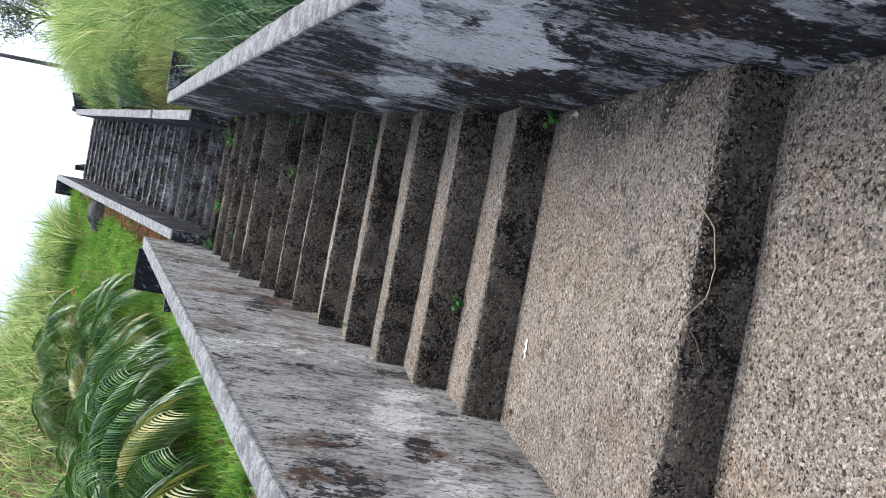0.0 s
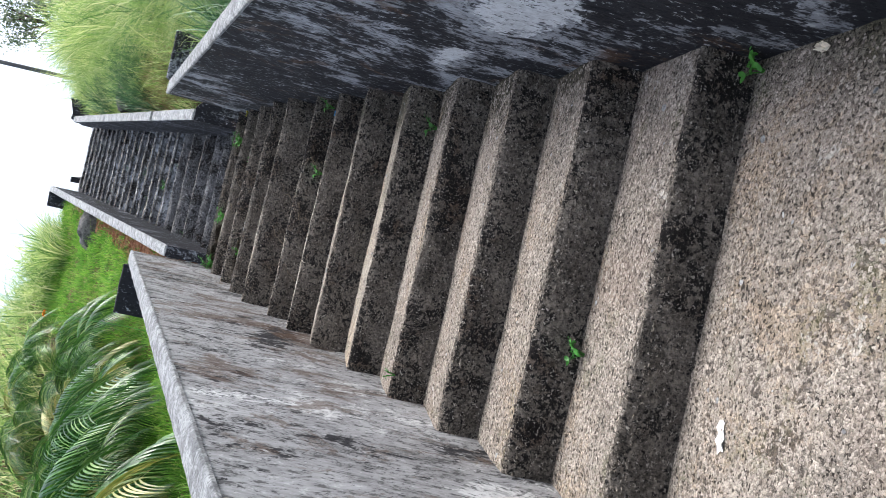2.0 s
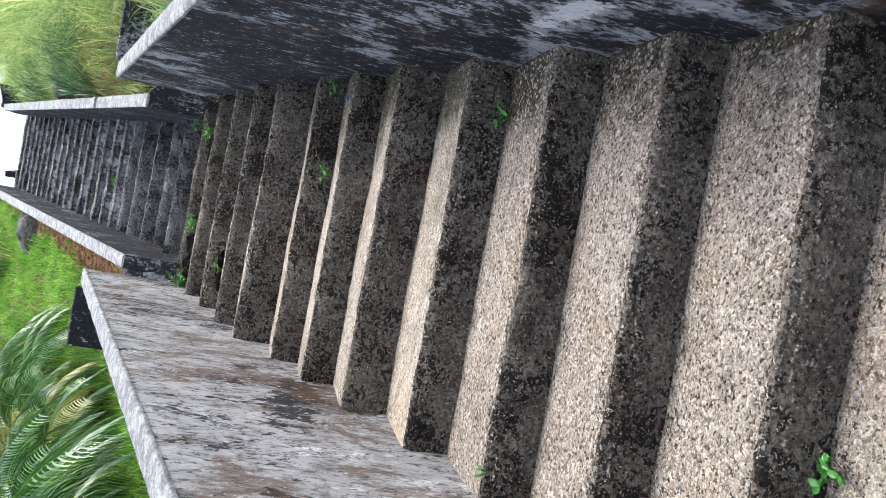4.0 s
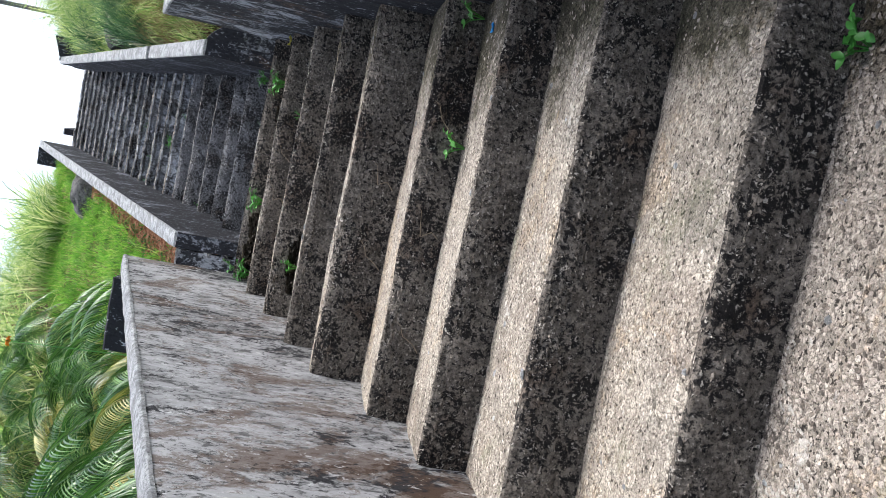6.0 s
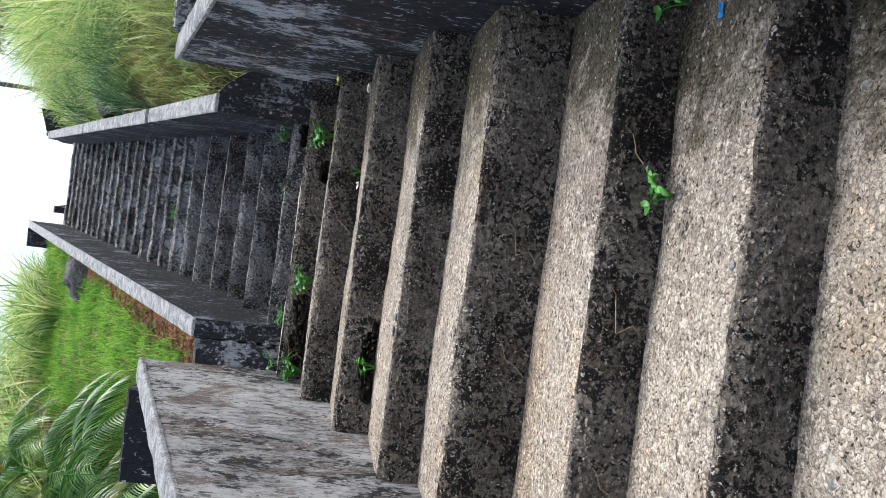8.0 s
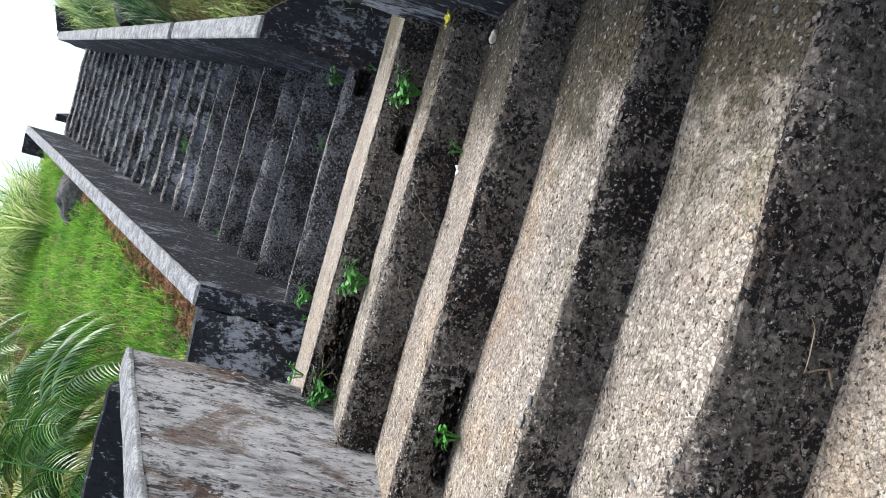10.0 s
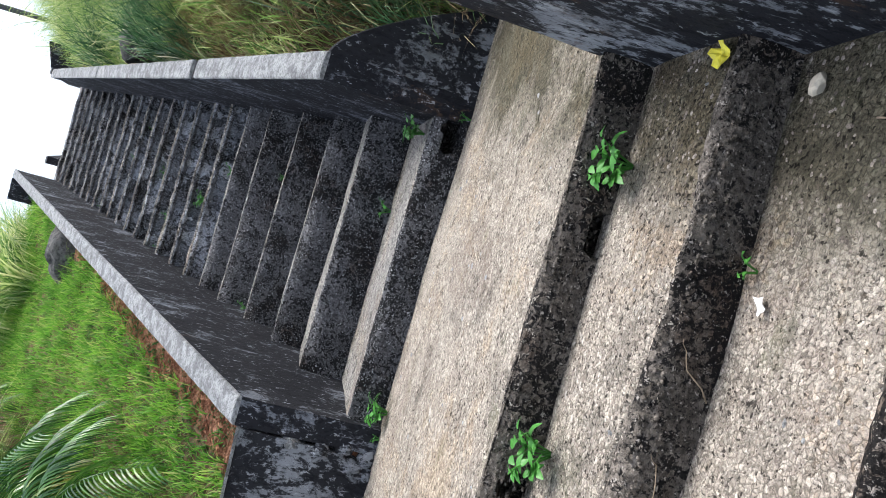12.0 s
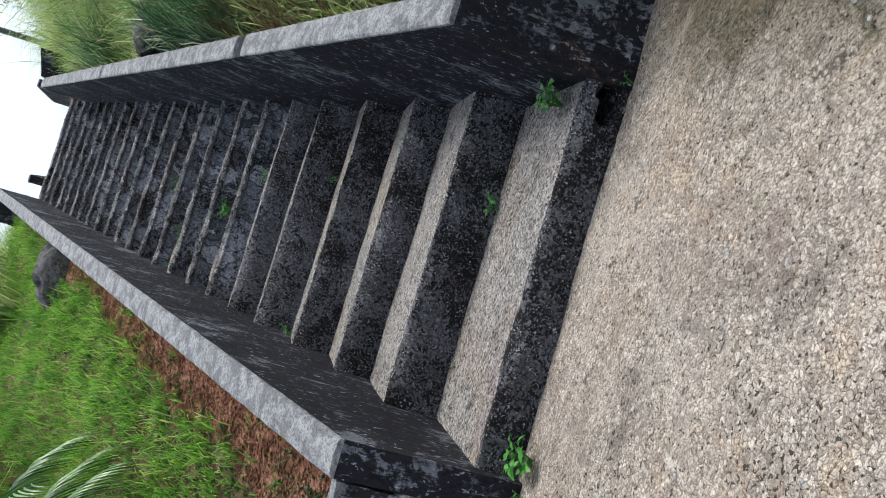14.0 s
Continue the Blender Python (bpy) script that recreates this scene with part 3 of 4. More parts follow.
def wing(parent, y, x0, x1, z_in, z_out, z_base, mat, curve=1.0, thick=0.13):
    """A short cross wall running out from the end of a side wall."""
    n, rings = 16, []
    for i in range(n + 1):
        q = i / n
        x = x0 + (x1 - x0) * q
        zt = z_in + (z_out - z_in) * q ** curve + 0.008 * noise.noise((x * 7, y, 1))
        f = 0.006 * noise.noise((x * 6, y, 3))
        ring = [(x, y + f, z_base), (x, y + f, (z_base + zt) / 2), (x, y + f, zt - 0.012), (x, y + f + 0.012, zt), (x, y + thick - 0.012, zt), (x, y + thick, zt - 0.012), (x, y + thick, z_base)]
        rings.append(ring if x1 > x0 else ring[::-1])
    vs, fs, idx = loop_block(rings, [0] * 7)
    return piece("wing", vs, fs, mat, parent, "blackened concrete cross wall")


def rough_stone(seed, size):
    """A small angular field stone."""
    bm = bmesh.new()
    bmesh.ops.create_icosphere(bm, subdivisions=2, radius=1.0)
    off = Vector((seed * 2.7, 1.3, 0))
    for v in bm.verts:
        d = 1 + 0.40 * noise.noise(v.co * 1.2 + off) - 0.15 * noise.voronoi(v.co * 1.5 + off)[0][0]
        v.co = Vector([c * k for c, k in zip(v.co, size)]) * d
    me = bpy.data.meshes.new("stone")
    bm.to_mesh(me)
    bm.free()
    return me


def cracked_wing(parent, y, x_in, x_out, z_top, z_base, mat, thick=0.13):
    """A cross wall that has broken away from the wall's end; the joint widens to a wedge of rubble at its foot."""
    n, side = 12, []
    for i in range(n + 1):
        q = i / n
        z = z_top + (z_base - z_top) * q
        drift = 0.016 + 0.012 * noise.noise((z * 21, 3.3, 0)) + 0.02 * noise.noise((z * 7, 1.1, 0)) + 0.17 * max(0.0, q - 0.42)
        side.append((x_in - drift, z))
    outline = side + [(x_out, z_base), (x_out, z_top - 0.05)]
    k = len(outline)
    vs = [(x, y + 0.004 * noise.noise((x * 9, z * 9, 1)), z) for x, z in outline] + [(x, y + thick, z) for x, z in outline]
    fs = [tuple(range(k)), tuple(range(k, 2 * k))[::-1]] + [(i, i + k, (i + 1) % k + k, (i + 1) % k) for i in range(k)]
    body = piece("wing", vs, fs, mat, parent, "blue-grey cracked concrete cross wall")
    x0 = side[0][0]
    cap = [[(x0, y - 0.006, z_top), (x0, y - 0.006, z_top + 0.016), (x0, y + thick, z_top + 0.016), (x0, y + thick, z_top)],
           [(x_out, y - 0.006, z_top - 0.05), (x_out, y - 0.006, z_top - 0.034), (x_out, y + thick, z_top - 0.034), (x_out, y + thick, z_top - 0.05)]]
    vs, fs, idx = loop_block(cap, [0] * 4)
    piece("cap", vs, fs, COPING, body, "pale mortar cap")
    for i, (dx, dz, size) in enumerate([(0.035, 0.42, (0.035, 0.05, 0.055)), (0.05, 0.27, (0.05, 0.06, 0.06)), (0.02, 0.16, (0.04, 0.06, 0.05)), (0.085, 0.10, (0.06, 0.06, 0.07)), (0.03, 0.03, (0.05, 0.06, 0.05)), (0.12, 0.01, (0.05, 0.06, 0.06))]):
        me = rough_stone(i + 1, size)
        me.materials.append(COPING if i == 0 else mat)
        st = new("stone", me)
        st.parent = body
        st.matrix_basis = pose(x_in - dx, y + 0.035, LANDING_Z + dz, 10 * i, 0, 35 * i)
    return body


low = lambda y: float(np.interp(y, [-3, 1.9, 3.6, 9.2, 12], [-0.5, -0.4, -0.1, 2.1, 2.3]))
upf = lambda y: float(np.interp(y, [10, 10.98, 21, 24], [2.2, 2.3, 7.0, 7.5]))
wr = side_wall("wall_right_lower", "limewashed concrete side wall with black mould and a bare white patch", -1.5, 9.235, right_x, top_right, 1, WALL_R, low)
wing(wr, 9.10, right_x(9.2) + 0.14, 1.54, 3.32, 3.32, 2.2, WALL_PIER)
wl_ = side_wall("wall_left_lower", "grey limewashed concrete side wall with brown stains beside the steps", -1.5, 9.295, left_x, top_left, -1, WALL_L, low)
wing(wl_, 9.15, left_x(9.2) - 0.14, -1.36, 3.31, 3.30, 2.2, WALL_UP)
wr2 = side_wall("wall_right_upper", "blackened concrete side wall with a cracked pale coping", 10.94, 19.9, right_x, top_right, 1, WALL_UP, upf, (12.93, 16.4))
wing(wr2, 10.945, right_x(11) + 0.135, 1.52, 3.33, 2.62, 2.3, WALL_PIER, 1.5)
wing(wr2, 19.76, right_x(19.9) + 0.14, 1.78, 7.62, 7.75, 6.4, WALL_UP)
wl2 = side_wall("wall_left_upper", "low dark concrete side wall with a pale coping", 10.90, 20.7, left_x, top_left, -1, WALL_UP, upf)
cracked_wing(wl2, 10.885, left_x(11) - 0.137, -1.85, 3.235, 2.3, WALL_PIER)
wing(wl2, 20.56, left_x(20.6) - 0.14, -0.82, 8.0, 7.98, 7.0, WALL_UP)
side_wall("wall_right_top", "short dark concrete wall end at the head of the stairs", 21.9, 24.5, lambda y: 1.48 + 0.04 * (y - 22), lambda y: 8.36 + 0.2 * (y - 21.9), 1, WALL_UP, lambda y: 6.8)
side_wall("wall_left_top", "short dark concrete wall end at the head of the stairs", 21.9, 24.5, lambda y: 0.02 + 0.03 * (y - 22), lambda y: 8.02 + 0.2 * (y - 21.9), -1, WALL_UP, lambda y: 6.8)


# ---- grass ----
def blades(spots, seg=4):
    """Curved blades from rows of x, y, z, height, width, heading, lean; one thin strip each."""
    a = np.array(spots, dtype=float)
    n = len(a)
    q = np.linspace(0, 1, seg + 1)[None, :]
    h, w, d, lean = a[:, 3:4], a[:, 4:5], a[:, 5:6], a[:, 6:7]
    out = h * lean * q ** 1.9
    up = h * (q - 0.45 * np.minimum(lean, 1.6) * q ** 2.6)
    cx, cy, cz = a[:, 0:1] + np.cos(d) * out, a[:, 1:2] + np.sin(d) * out, a[:, 2:3] + up
    half = 0.5 * w * (1 - q ** 2.0 * 0.93)
    sx, sy = -np.sin(d) * half, np.cos(d) * half
    vs = np.stack([np.stack([cx - sx, cy - sy, cz], -1), np.stack([cx + sx, cy + sy, cz], -1)], 2).reshape(-1, 3)
    base = (np.arange(n) * 2 * (seg + 1))[:, None] + 2 * np.arange(seg)[None, :]
    fs = np.stack([base, base + 1, base + 3, base + 2], -1).reshape(-1, 4)
    return vs, fs.tolist()


def meadow(name, label, mat, count, region, height, width, lean, seed, seg=4, clump=0.0):
    rng = random.Random(seed)
    rows = []
    while len(rows) < count:
        x, y, k = region(rng)
        if k <= 0:
            continue
        m = 1
        head = rng.uniform(0, 6.283)
        if clump:
            m = rng.randint(6, 14)
        for _ in range(m):
            px, py = x + rng.gauss(0, clump), y + rng.gauss(0, clump)
            if left_x(py) - 0.17 < px < right_x(py) + 0.17 and py < 24:
                continue
            if 9.0 < py < 11.1 and left_x(py) - 1.2 < px < right_x(py) + 0.95:
                continue
            h, wid, way, bend = rng.uniform(*height) * k, rng.uniform(*width), rng.uniform(0, 6.283), rng.uniform(*lean)
            tip = px + math.cos(way) * h * bend
            if left_x(py) - 0.15 < tip < right_x(py) + 0.15 and py < 24 or (px - 0.3) * (tip - 0.3) < 0:
                way = math.pi - way
            rows.append((px, py, terrain(px, py) - 0.02, h, wid, way, bend))
    vs, fs = blades(rows, seg)
    return tagged(piece(name, vs, fs, mat), label, "grass", kind="stuff")


def left_strip(rng):
    y = rng.uniform(1.0, 21)
    d = rng.random() ** 1.2 * 2.7
    if y > 10.5 and d < 0.55 - 0.045 * (y - 11) + 0.18 * noise.noise((0, y * 1.3, 0)) and rng.random() < 0.95:
        return 0, 0, 0
    return left_x(y) - 0.16 - d, y, 0.6 + 0.5 * rng.random() + 0.16 * d


def left_far(rng):
    y = rng.uniform(2, 45)
    d = (3.2 if y < 19 else 1.3) + rng.random() ** 2.0 * 20
    low = 0.35 if y < 15 and d < 4.5 else 1.0
    return left_x(min(y, 21)) - d, y, (0.8 + 0.5 * rng.random()) * low


def right_near(rng):
    y = rng.uniform(0, 21)
    d = rng.random() ** 1.1 * 3.0
    return right_x(y) + 0.18 + d, y, 0.35 + min(d, 1.3) * 0.6


def tussocks(rng):
    y = rng.uniform(2.5, 20)
    d = 0.25 + rng.random() ** 1.3 * 2.4
    x = right_x(y) + d
    k = noise.noise((x * 0.9, y * 0.6, 4.0)) + (0.35 if y < 7.5 and d < 1.4 else 0.0)
    return x, y, (0.75 + 0.4 * rng.random()) if k > 0.22 else 0


def right_far(rng):
    y = rng.uniform(6, 34)
    d = 1.7 + rng.random() ** 1.3 * 9
    return right_x(min(y, 21)) + d, y, 0.8 + 0.6 * rng.random()


def crest(rng):
    x = rng.uniform(-14, 14)
    y = rng.uniform(22.5, 44)
    if -1.6 + 0.01 * y < x < 2.4:
        return 0, 0, 0
    return x, y, 0.8 + 0.5 * rng.random()


meadow("short_grass", "bright green grass growing along the foot of the wall", GRASS_BRIGHT, 75000, left_strip, (0.06, 0.22), (0.005, 0.012), (0.3, 1.4), 11, 3, 0.03)
meadow("bank_grass", "yellow-green tall grass on the bank beside the stairs", GRASS_TALL, 40000, right_near, (0.25, 0.85), (0.006, 0.014), (0.3, 1.5), 12, 4, 0.07)
meadow("hill_grass", "long arching pale green grass on the upper slope", GRASS_TALL, 34000, right_far, (0.5, 1.4), (0.010, 0.026), (0.3, 1.5), 13, 4, 0.11)
meadow("tussock_grass", "dark blue-green tussocks of long grass beside the wall", GRASS_BLUE, 9000, tussocks, (0.45, 1.0), (0.006, 0.013), (0.4, 1.6), 18, 5, 0.06)
meadow("valley_grass", "mixed green wild grass on the far slope", GRASS_TALL, 42000, left_far, (0.5, 1.3), (0.016, 0.035), (0.4, 1.4), 14, 4, 0.12)
meadow("crest_grass", "tall pale grass along the crest of the hill", GRASS_TALL, 9000, crest, (0.7, 1.6), (0.02, 0.04), (0.4, 1.3), 15, 4, 0.12)
meadow("bank_weeds", "low broad-leaved weeds creeping over the red clay", WEED_DARK, 9000,
       lambda r: (left_x(13) - 0.42 - r.random() * 0.75, r.uniform(10.6, 18), 0.8), (0.03, 0.09), (0.010, 0.024), (0.7, 1.7), 17, 3, 0.05)
meadow("dry_straw", "dry brown straw lying on the bank by the wall", STRAW, 3000,
       lambda r: (right_x(10) + 0.3 + r.random() * 0.9, r.uniform(9.5, 14), 0.8), (0.25, 0.6), (0.005, 0.01), (1.0, 1.9), 16, 4, 0.08)


# ---- palms ----
def frond_mesh(rng, length, droop, leaflets, leaf_len):
    """A feather leaf: an arching midrib, with an even comb of narrow leaflets that hang from both sides."""
    pts = []
    for i in range(15):
        q = i / 14
        pts.append(Vector((length * (q - 0.18 * droop * q ** 3), 0, length * (0.62 * q - (0.45 + 0.45 * droop) * q ** 2.2))))
    vs, fs = tube(pts, [0.011 * (1 - 0.85 * i / 14) for i in range(15)], 4)
    vs = [tuple(v) for v in vs]
    for s in (-1, 1):
        fan = rng.uniform(0.75, 1.0)
        for i in range(leaflets):
            q = 0.12 + 0.88 * (i + rng.random() * 0.3) / leaflets
            f = q * 14
            a, b = pts[min(13, int(f))], pts[min(14, int(f) + 1)]
            base = a.lerp(b, f - int(f))
            along = (b - a).normalized()
            ll = leaf_len * (0.5 + 0.65 * math.sin(math.pi * min(1, q * 0.85 + 0.10))) * rng.uniform(0.92, 1.06)
            way = (along * 0.55 + Vector((0, s * fan, 0.16 + rng.uniform(-0.05, 0.05)))).normalized()
            wid = rng.uniform(0.007, 0.0105)
            k = len(vs)
            for j in range(7):
                u = j / 6
                c = base + way * (ll * (u - 0.30 * u ** 3)) + Vector((0, 0, -ll * 0.68 * u ** 1.8))
                w = wid * (1 - u ** 2.4 * 0.93) * (0.5 + min(1, u * 4) * 0.5)
                flat = (along * 0.8 + Vector((0, 0, 0.35 * (1 - u)))).normalized()
                vs.append(tuple(c - flat * w))
                vs.append(tuple(c + flat * w))
            fs += [(k + 2 * j, k + 2 * j + 1, k + 2 * j + 3, k + 2 * j + 2) for j in range(6)]
    return vs, fs


def palm(seed, label):
    rng = random.Random(seed)
    plant = root("palm", label, "palm", "young palms on the slope")
    vs, fs = tube([(0, 0, -0.2), (0.02, 0, 0.25), (0.0, 0.02, 0.55)], [0.10, 0.085, 0.05], 8)
    piece("trunk", vs, fs, BARK, plant, smooth=True)
    count = 12
    for i in range(count):
        length, droop = rng.uniform(1.1, 1.6), rng.uniform(0.7, 1.25)
        vs, fs = frond_mesh(rng, length, droop, 40, 0.44)
        old = i % 6 == 5
        f = piece("frond", vs, fs, FROND_YELLOW if old else FROND, plant, "yellowing feathered leaf" if old else "")
        f.matrix_basis = pose(0, 0, 0.5, 0, rng.uniform(-38, 12), i * 360 / count + rng.uniform(-14, 14))
    return plant


kinds = [palm(5, "young palm with drooping dark green feathered fronds"), palm(8, "young palm with long arching green and yellow fronds")]
PALMS = [(-2.75, 11.4, 1), (-2.6, 9.4, 0), (-2.45, 13.1, 0), (-2.5, 7.6, 1), (-2.5, 6.0, 0), (-3.3, 12.6, 1), (-3.4, 16.2, 1), (-3.0, 3.4, 0), (-2.85, 5.0, 1), (-2.8, 6.7, 0), (-2.75, 8.5, 1), (-3.0, 10.3, 1), (-2.7, 12.2, 0), (-2.8, 14.0, 1), (-3.9, 4.2, 1), (-3.8, 5.9, 0), (-3.9, 7.7, 1), (-3.8, 9.4, 0),
         (-4.0, 11.3, 0), (-4.0, 13.1, 1), (-5.2, 7.0, 0), (-5.3, 9.6, 1), (-5.4, 12.5, 0), (-2.95, 1.9, 1), (-3.9, 15.2, 0)]
used = set()
for i, (x, y, k) in enumerate(PALMS):
    x -= 0.45 if y > 9 else 0.2
    m = pose(x, y, terrain(x, y) - 0.05, 0, 0, 47 * i)
    if k in used:
        copy_thing(kinds[k], m)
    else:
        kinds[k].matrix_basis = m
        used.add(k)


# ---- flower in the grass ----
def flower(x, y, z_top):
    z0 = terrain(x, y)
    plant = root("flower", "single orange flower on a thin stalk among the grass", "flower", at=(x, y, z0))
    h = z_top - z0
    vs, fs = tube([(0, 0, -0.05), (0.03, 0, h * 0.5), (0, 0, h)], [0.006, 0.005, 0.003], 5)
    piece("stem", vs, fs, WEED, plant)
    for k in range(7):
        vs = [(0, -0.004, 0), (0.03, -0.018, 0.006), (0.055, 0, 0.0), (0.03, 0.018, 0.006), (0, 0.004, 0), (0.03, 0, 0.002)]
        f = piece("petal", vs, [(0, 1, 5), (1, 2, 5), (2, 3, 5), (3, 4, 5), (0, 5, 4)], FLOWER, plant)
        f.matrix_basis = Matrix.Translation((0, 0, h)) @ pose(0, 0, 0, 0, 25, k * 360 / 7) 
    return plant


flower(-1.64, 10.0, 4.2)


# ---- weeds on the steps ----
def weed(seed, leaves, size, label):
    rng = random.Random(seed)
    plant = root("weed", label, "weed", "weeds on the steps")
    tips, stems = [], []
    for i in range(max(4, leaves // 4)):
        a = rng.uniform(0, 6.283)
        t = Vector((math.cos(a) * size * 0.45, math.sin(a) * size * 0.45 - size * 0.25, size * rng.uniform(0.5, 1.0)))
        v2, f2 = tube([(0, 0, -0.015), t * 0.5 + Vector((0, 0, size * 0.1)), t], [0.0028, 0.0022, 0.0014], 5)
        stems.append(piece("stem", v2, f2, WEED, plant))
        tips.append(t)
    for i in range(leaves):
        t = tips[i % len(tips)] * rng.uniform(0.55, 1.05)
        ll, ww = size * rng.uniform(0.20, 0.36), size * rng.uniform(0.075, 0.12)
        vs, fs = [], []
        for j in range(6):
            u = j / 5
            w = ww * math.sin(math.pi * min(0.97, 0.06 + u * 0.94)) ** 0.8
            z = -ll * 0.25 * u * u
            vs += [(ll * u, -w, z + w * 0.25), (ll * u, 0, z), (ll * u, w, z + w * 0.25)]
        for j in range(5):
            a = j * 3
            fs += [(a, a + 3, a + 4, a + 1), (a + 1, a + 4, a + 5, a + 2)]
        f = piece("leaf", vs, fs, WEED, stems[i % len(stems)], smooth=True)
        f.matrix_basis = Matrix.Translation(t) @ pose(0, 0, 0, rng.uniform(-20, 20), rng.uniform(-35, 25), i * 137.5 + rng.uniform(-25, 25))
    return plant


big = weed(3, 46, 0.125, "leafy green weed rooted in a crack of the steps")
mid = weed(4, 22, 0.09, "small green weed with oval leaves on a step")
tiny = weed(6, 10, 0.05, "tiny green seedling in a joint of the steps")
WEEDS = [(big, 0.62, 9.12, 2.42), (mid, -0.42, 4.05, 0.405), (mid, 0.66, 3.57, 0.20), (tiny, -0.78, 4.96, 0.99), (mid, 0.55, 5.44, 0.986),
         (big, -0.18, 9.11, 2.42), (big, -0.68, 9.12, 2.42), (mid, 0.27, 6.79, 1.57), (mid, 0.76, 6.79, 1.60), (big, 0.85, 11.2, 2.738), (big, -0.58, 10.88, 2.558),
         (tiny, -0.72, 10.9, 2.56), (mid, 0.42, 11.70, 2.74), (mid, -0.58, 13.24, 3.45), (big, 0.14, 14.52, 4.132), (mid, 0.45, 14.1, 3.922), (mid, 0.25, 15.78, 4.762), (mid, -0.15, 15.36, 4.552), (mid, 0.70, 16.62, 5.182), (mid, 0.35, 17.04, 5.392), (mid, -0.40, 17.88, 5.812), (tiny, 0.40, 8.68, 2.27), (tiny, 0.95, 10.93, 2.57),
         (mid, -0.47, 8.22, 2.12), (tiny, -0.66, 12.29, 3.01), (mid, 0.30, 15.85, 4.76), (mid, -0.50, 15.4, 4.55), (tiny, -0.52, 16.6, 5.18), (mid, -0.50, 17.1, 5.39),
         (tiny, 0.50, 13.3, 3.46), (mid, -0.70, 9.4, 2.56), (mid, 1.05, 9.4, 2.56), (tiny, -0.42, 18.0, 5.81)]
done = set()
for i, (w, x, y, z) in enumerate(WEEDS):
    m = pose(x, y, z, 0, 0, (i * 83) % 50 - 25)
    if w.name in done:
        copy_thing(w, m)
    else:
        w.matrix_basis = m
        done.add(w.name)


# ---- litter, roots and stones ----
def scrap(name, label, category, mat, x, y, z, sx, sy, turn, seed, curl=0.25):
    """A crumpled flat scrap with a torn outline."""
    rng = random.Random(seed)
    vs, fs, n = [], [], 14
    for ring_i, r in enumerate((0.0, 0.5, 1.0)):
        for k in range(n):
            a = 2 * math.pi * k / n
            rr = r * (1 + (rng.uniform(-0.28, 0.22) if ring_i == 2 else 0))
            px, py = sx * rr * math.cos(a), sy * rr * math.sin(a)
            vs.append((px, py, 0.006 + curl * sx * r * abs(rng.gauss(0, 0.5)) + 0.004 * math.sin(3 * a)))
    for i in range(2):
        for k in range(n):
            fs.append((i * n + k, (i + 1) * n + k, (i + 1) * n + (k + 1) % n, i * n + (k + 1) % n))
    ob = piece(name, vs, fs, mat)
    s = ob.modifiers.new("thickness", "SOLIDIFY")
    s.thickness = 0.0012
    ob.matrix_basis = pose(x, y, z, 0, 0, turn)
    return tagged(ob, label, category)


scrap("paper_scrap", "torn white scrap of paper lying on the landing", "litter", PAPER, -0.52, 3.36, 0.195, 0.05, 0.022, 20, 1)
scrap("dry_leaf", "bleached curled leaf on the landing by the wall", "leaf", DRYLEAF, 0.66, 3.27, 0.195, 0.035, 0.016, 70, 2, 0.5)
scrap("wrapper", "crumpled yellow plastic wrapper on a step by the wall", "litter", YELLOW, 0.85, 8.775, 2.42, 0.042, 0.026, 60, 3, 0.5)
scrap("plastic_scrap", "small scrap of blue plastic on a step", "litter", BLUE, 0.70, 6.64, 1.567, 0.022, 0.012, 10, 4)
scrap("paper_scrap", "small folded white paper on a step", "litter", PAPER, 0.33, 8.62, 2.268, 0.022, 0.013, 35, 5, 0.2)
scrap("dry_leaf", "brown dry leaf on the landing", "leaf", ROOT, -0.86, 3.42, 0.195, 0.03, 0.012, 140, 6, 0.6)


def twig(name, label, pts, r0):
    ps = []
    for i in range(len(pts) - 1):
        for q in (0, 0.25, 0.5, 0.75):
            p = Vector(pts[i]).lerp(Vector(pts[i + 1]), q)
            ps.append(p + Vector((noise.noise(p * 9), noise.noise(p * 9 + Vector((5, 0, 0))), 0)) * 0.02)
    ps.append(Vector(pts[-1]))
    vs, fs = tube(ps, [r0 * (1 - 0.7 * i / len(ps)) for i in range(len(ps))], 5)
    return tagged(piece(name, vs, fs, ROOT, smooth=True), label, "root")


twig("root_strand", "pale thin root hanging over the edge of the bottom step", [(0.20, 1.93, 0.205), (0.13, 1.87, 0.18), (0.02, 1.86, 0.15), (-0.08, 1.87, 0.16), (-0.14, 1.89, 0.20), (-0.30, 1.87, 0.12)], 0.0035)
for i, (x, z, y) in enumerate([(-0.30, 1.75, 7.245), (0.05, 1.76, 7.245), (-0.55, 1.58, 6.815), (-0.10, 1.59, 6.815), (0.30, 1.60, 6.815), (-0.15, 2.28, 8.70), (0.10, 2.28, 8.70), (-0.62, 2.43, 9.15)]):
    twig("root_strand", "thin brown rootlet clinging to a dark riser",
         [(x, y, z), (x + 0.03, y - 0.015, z + 0.03), (x + 0.06 - 0.05 * (i % 2), y - 0.012, z + 0.07), (x + 0.10, y - 0.018, z + 0.085), (x + 0.12, y - 0.03, z + 0.11)], 0.0022)


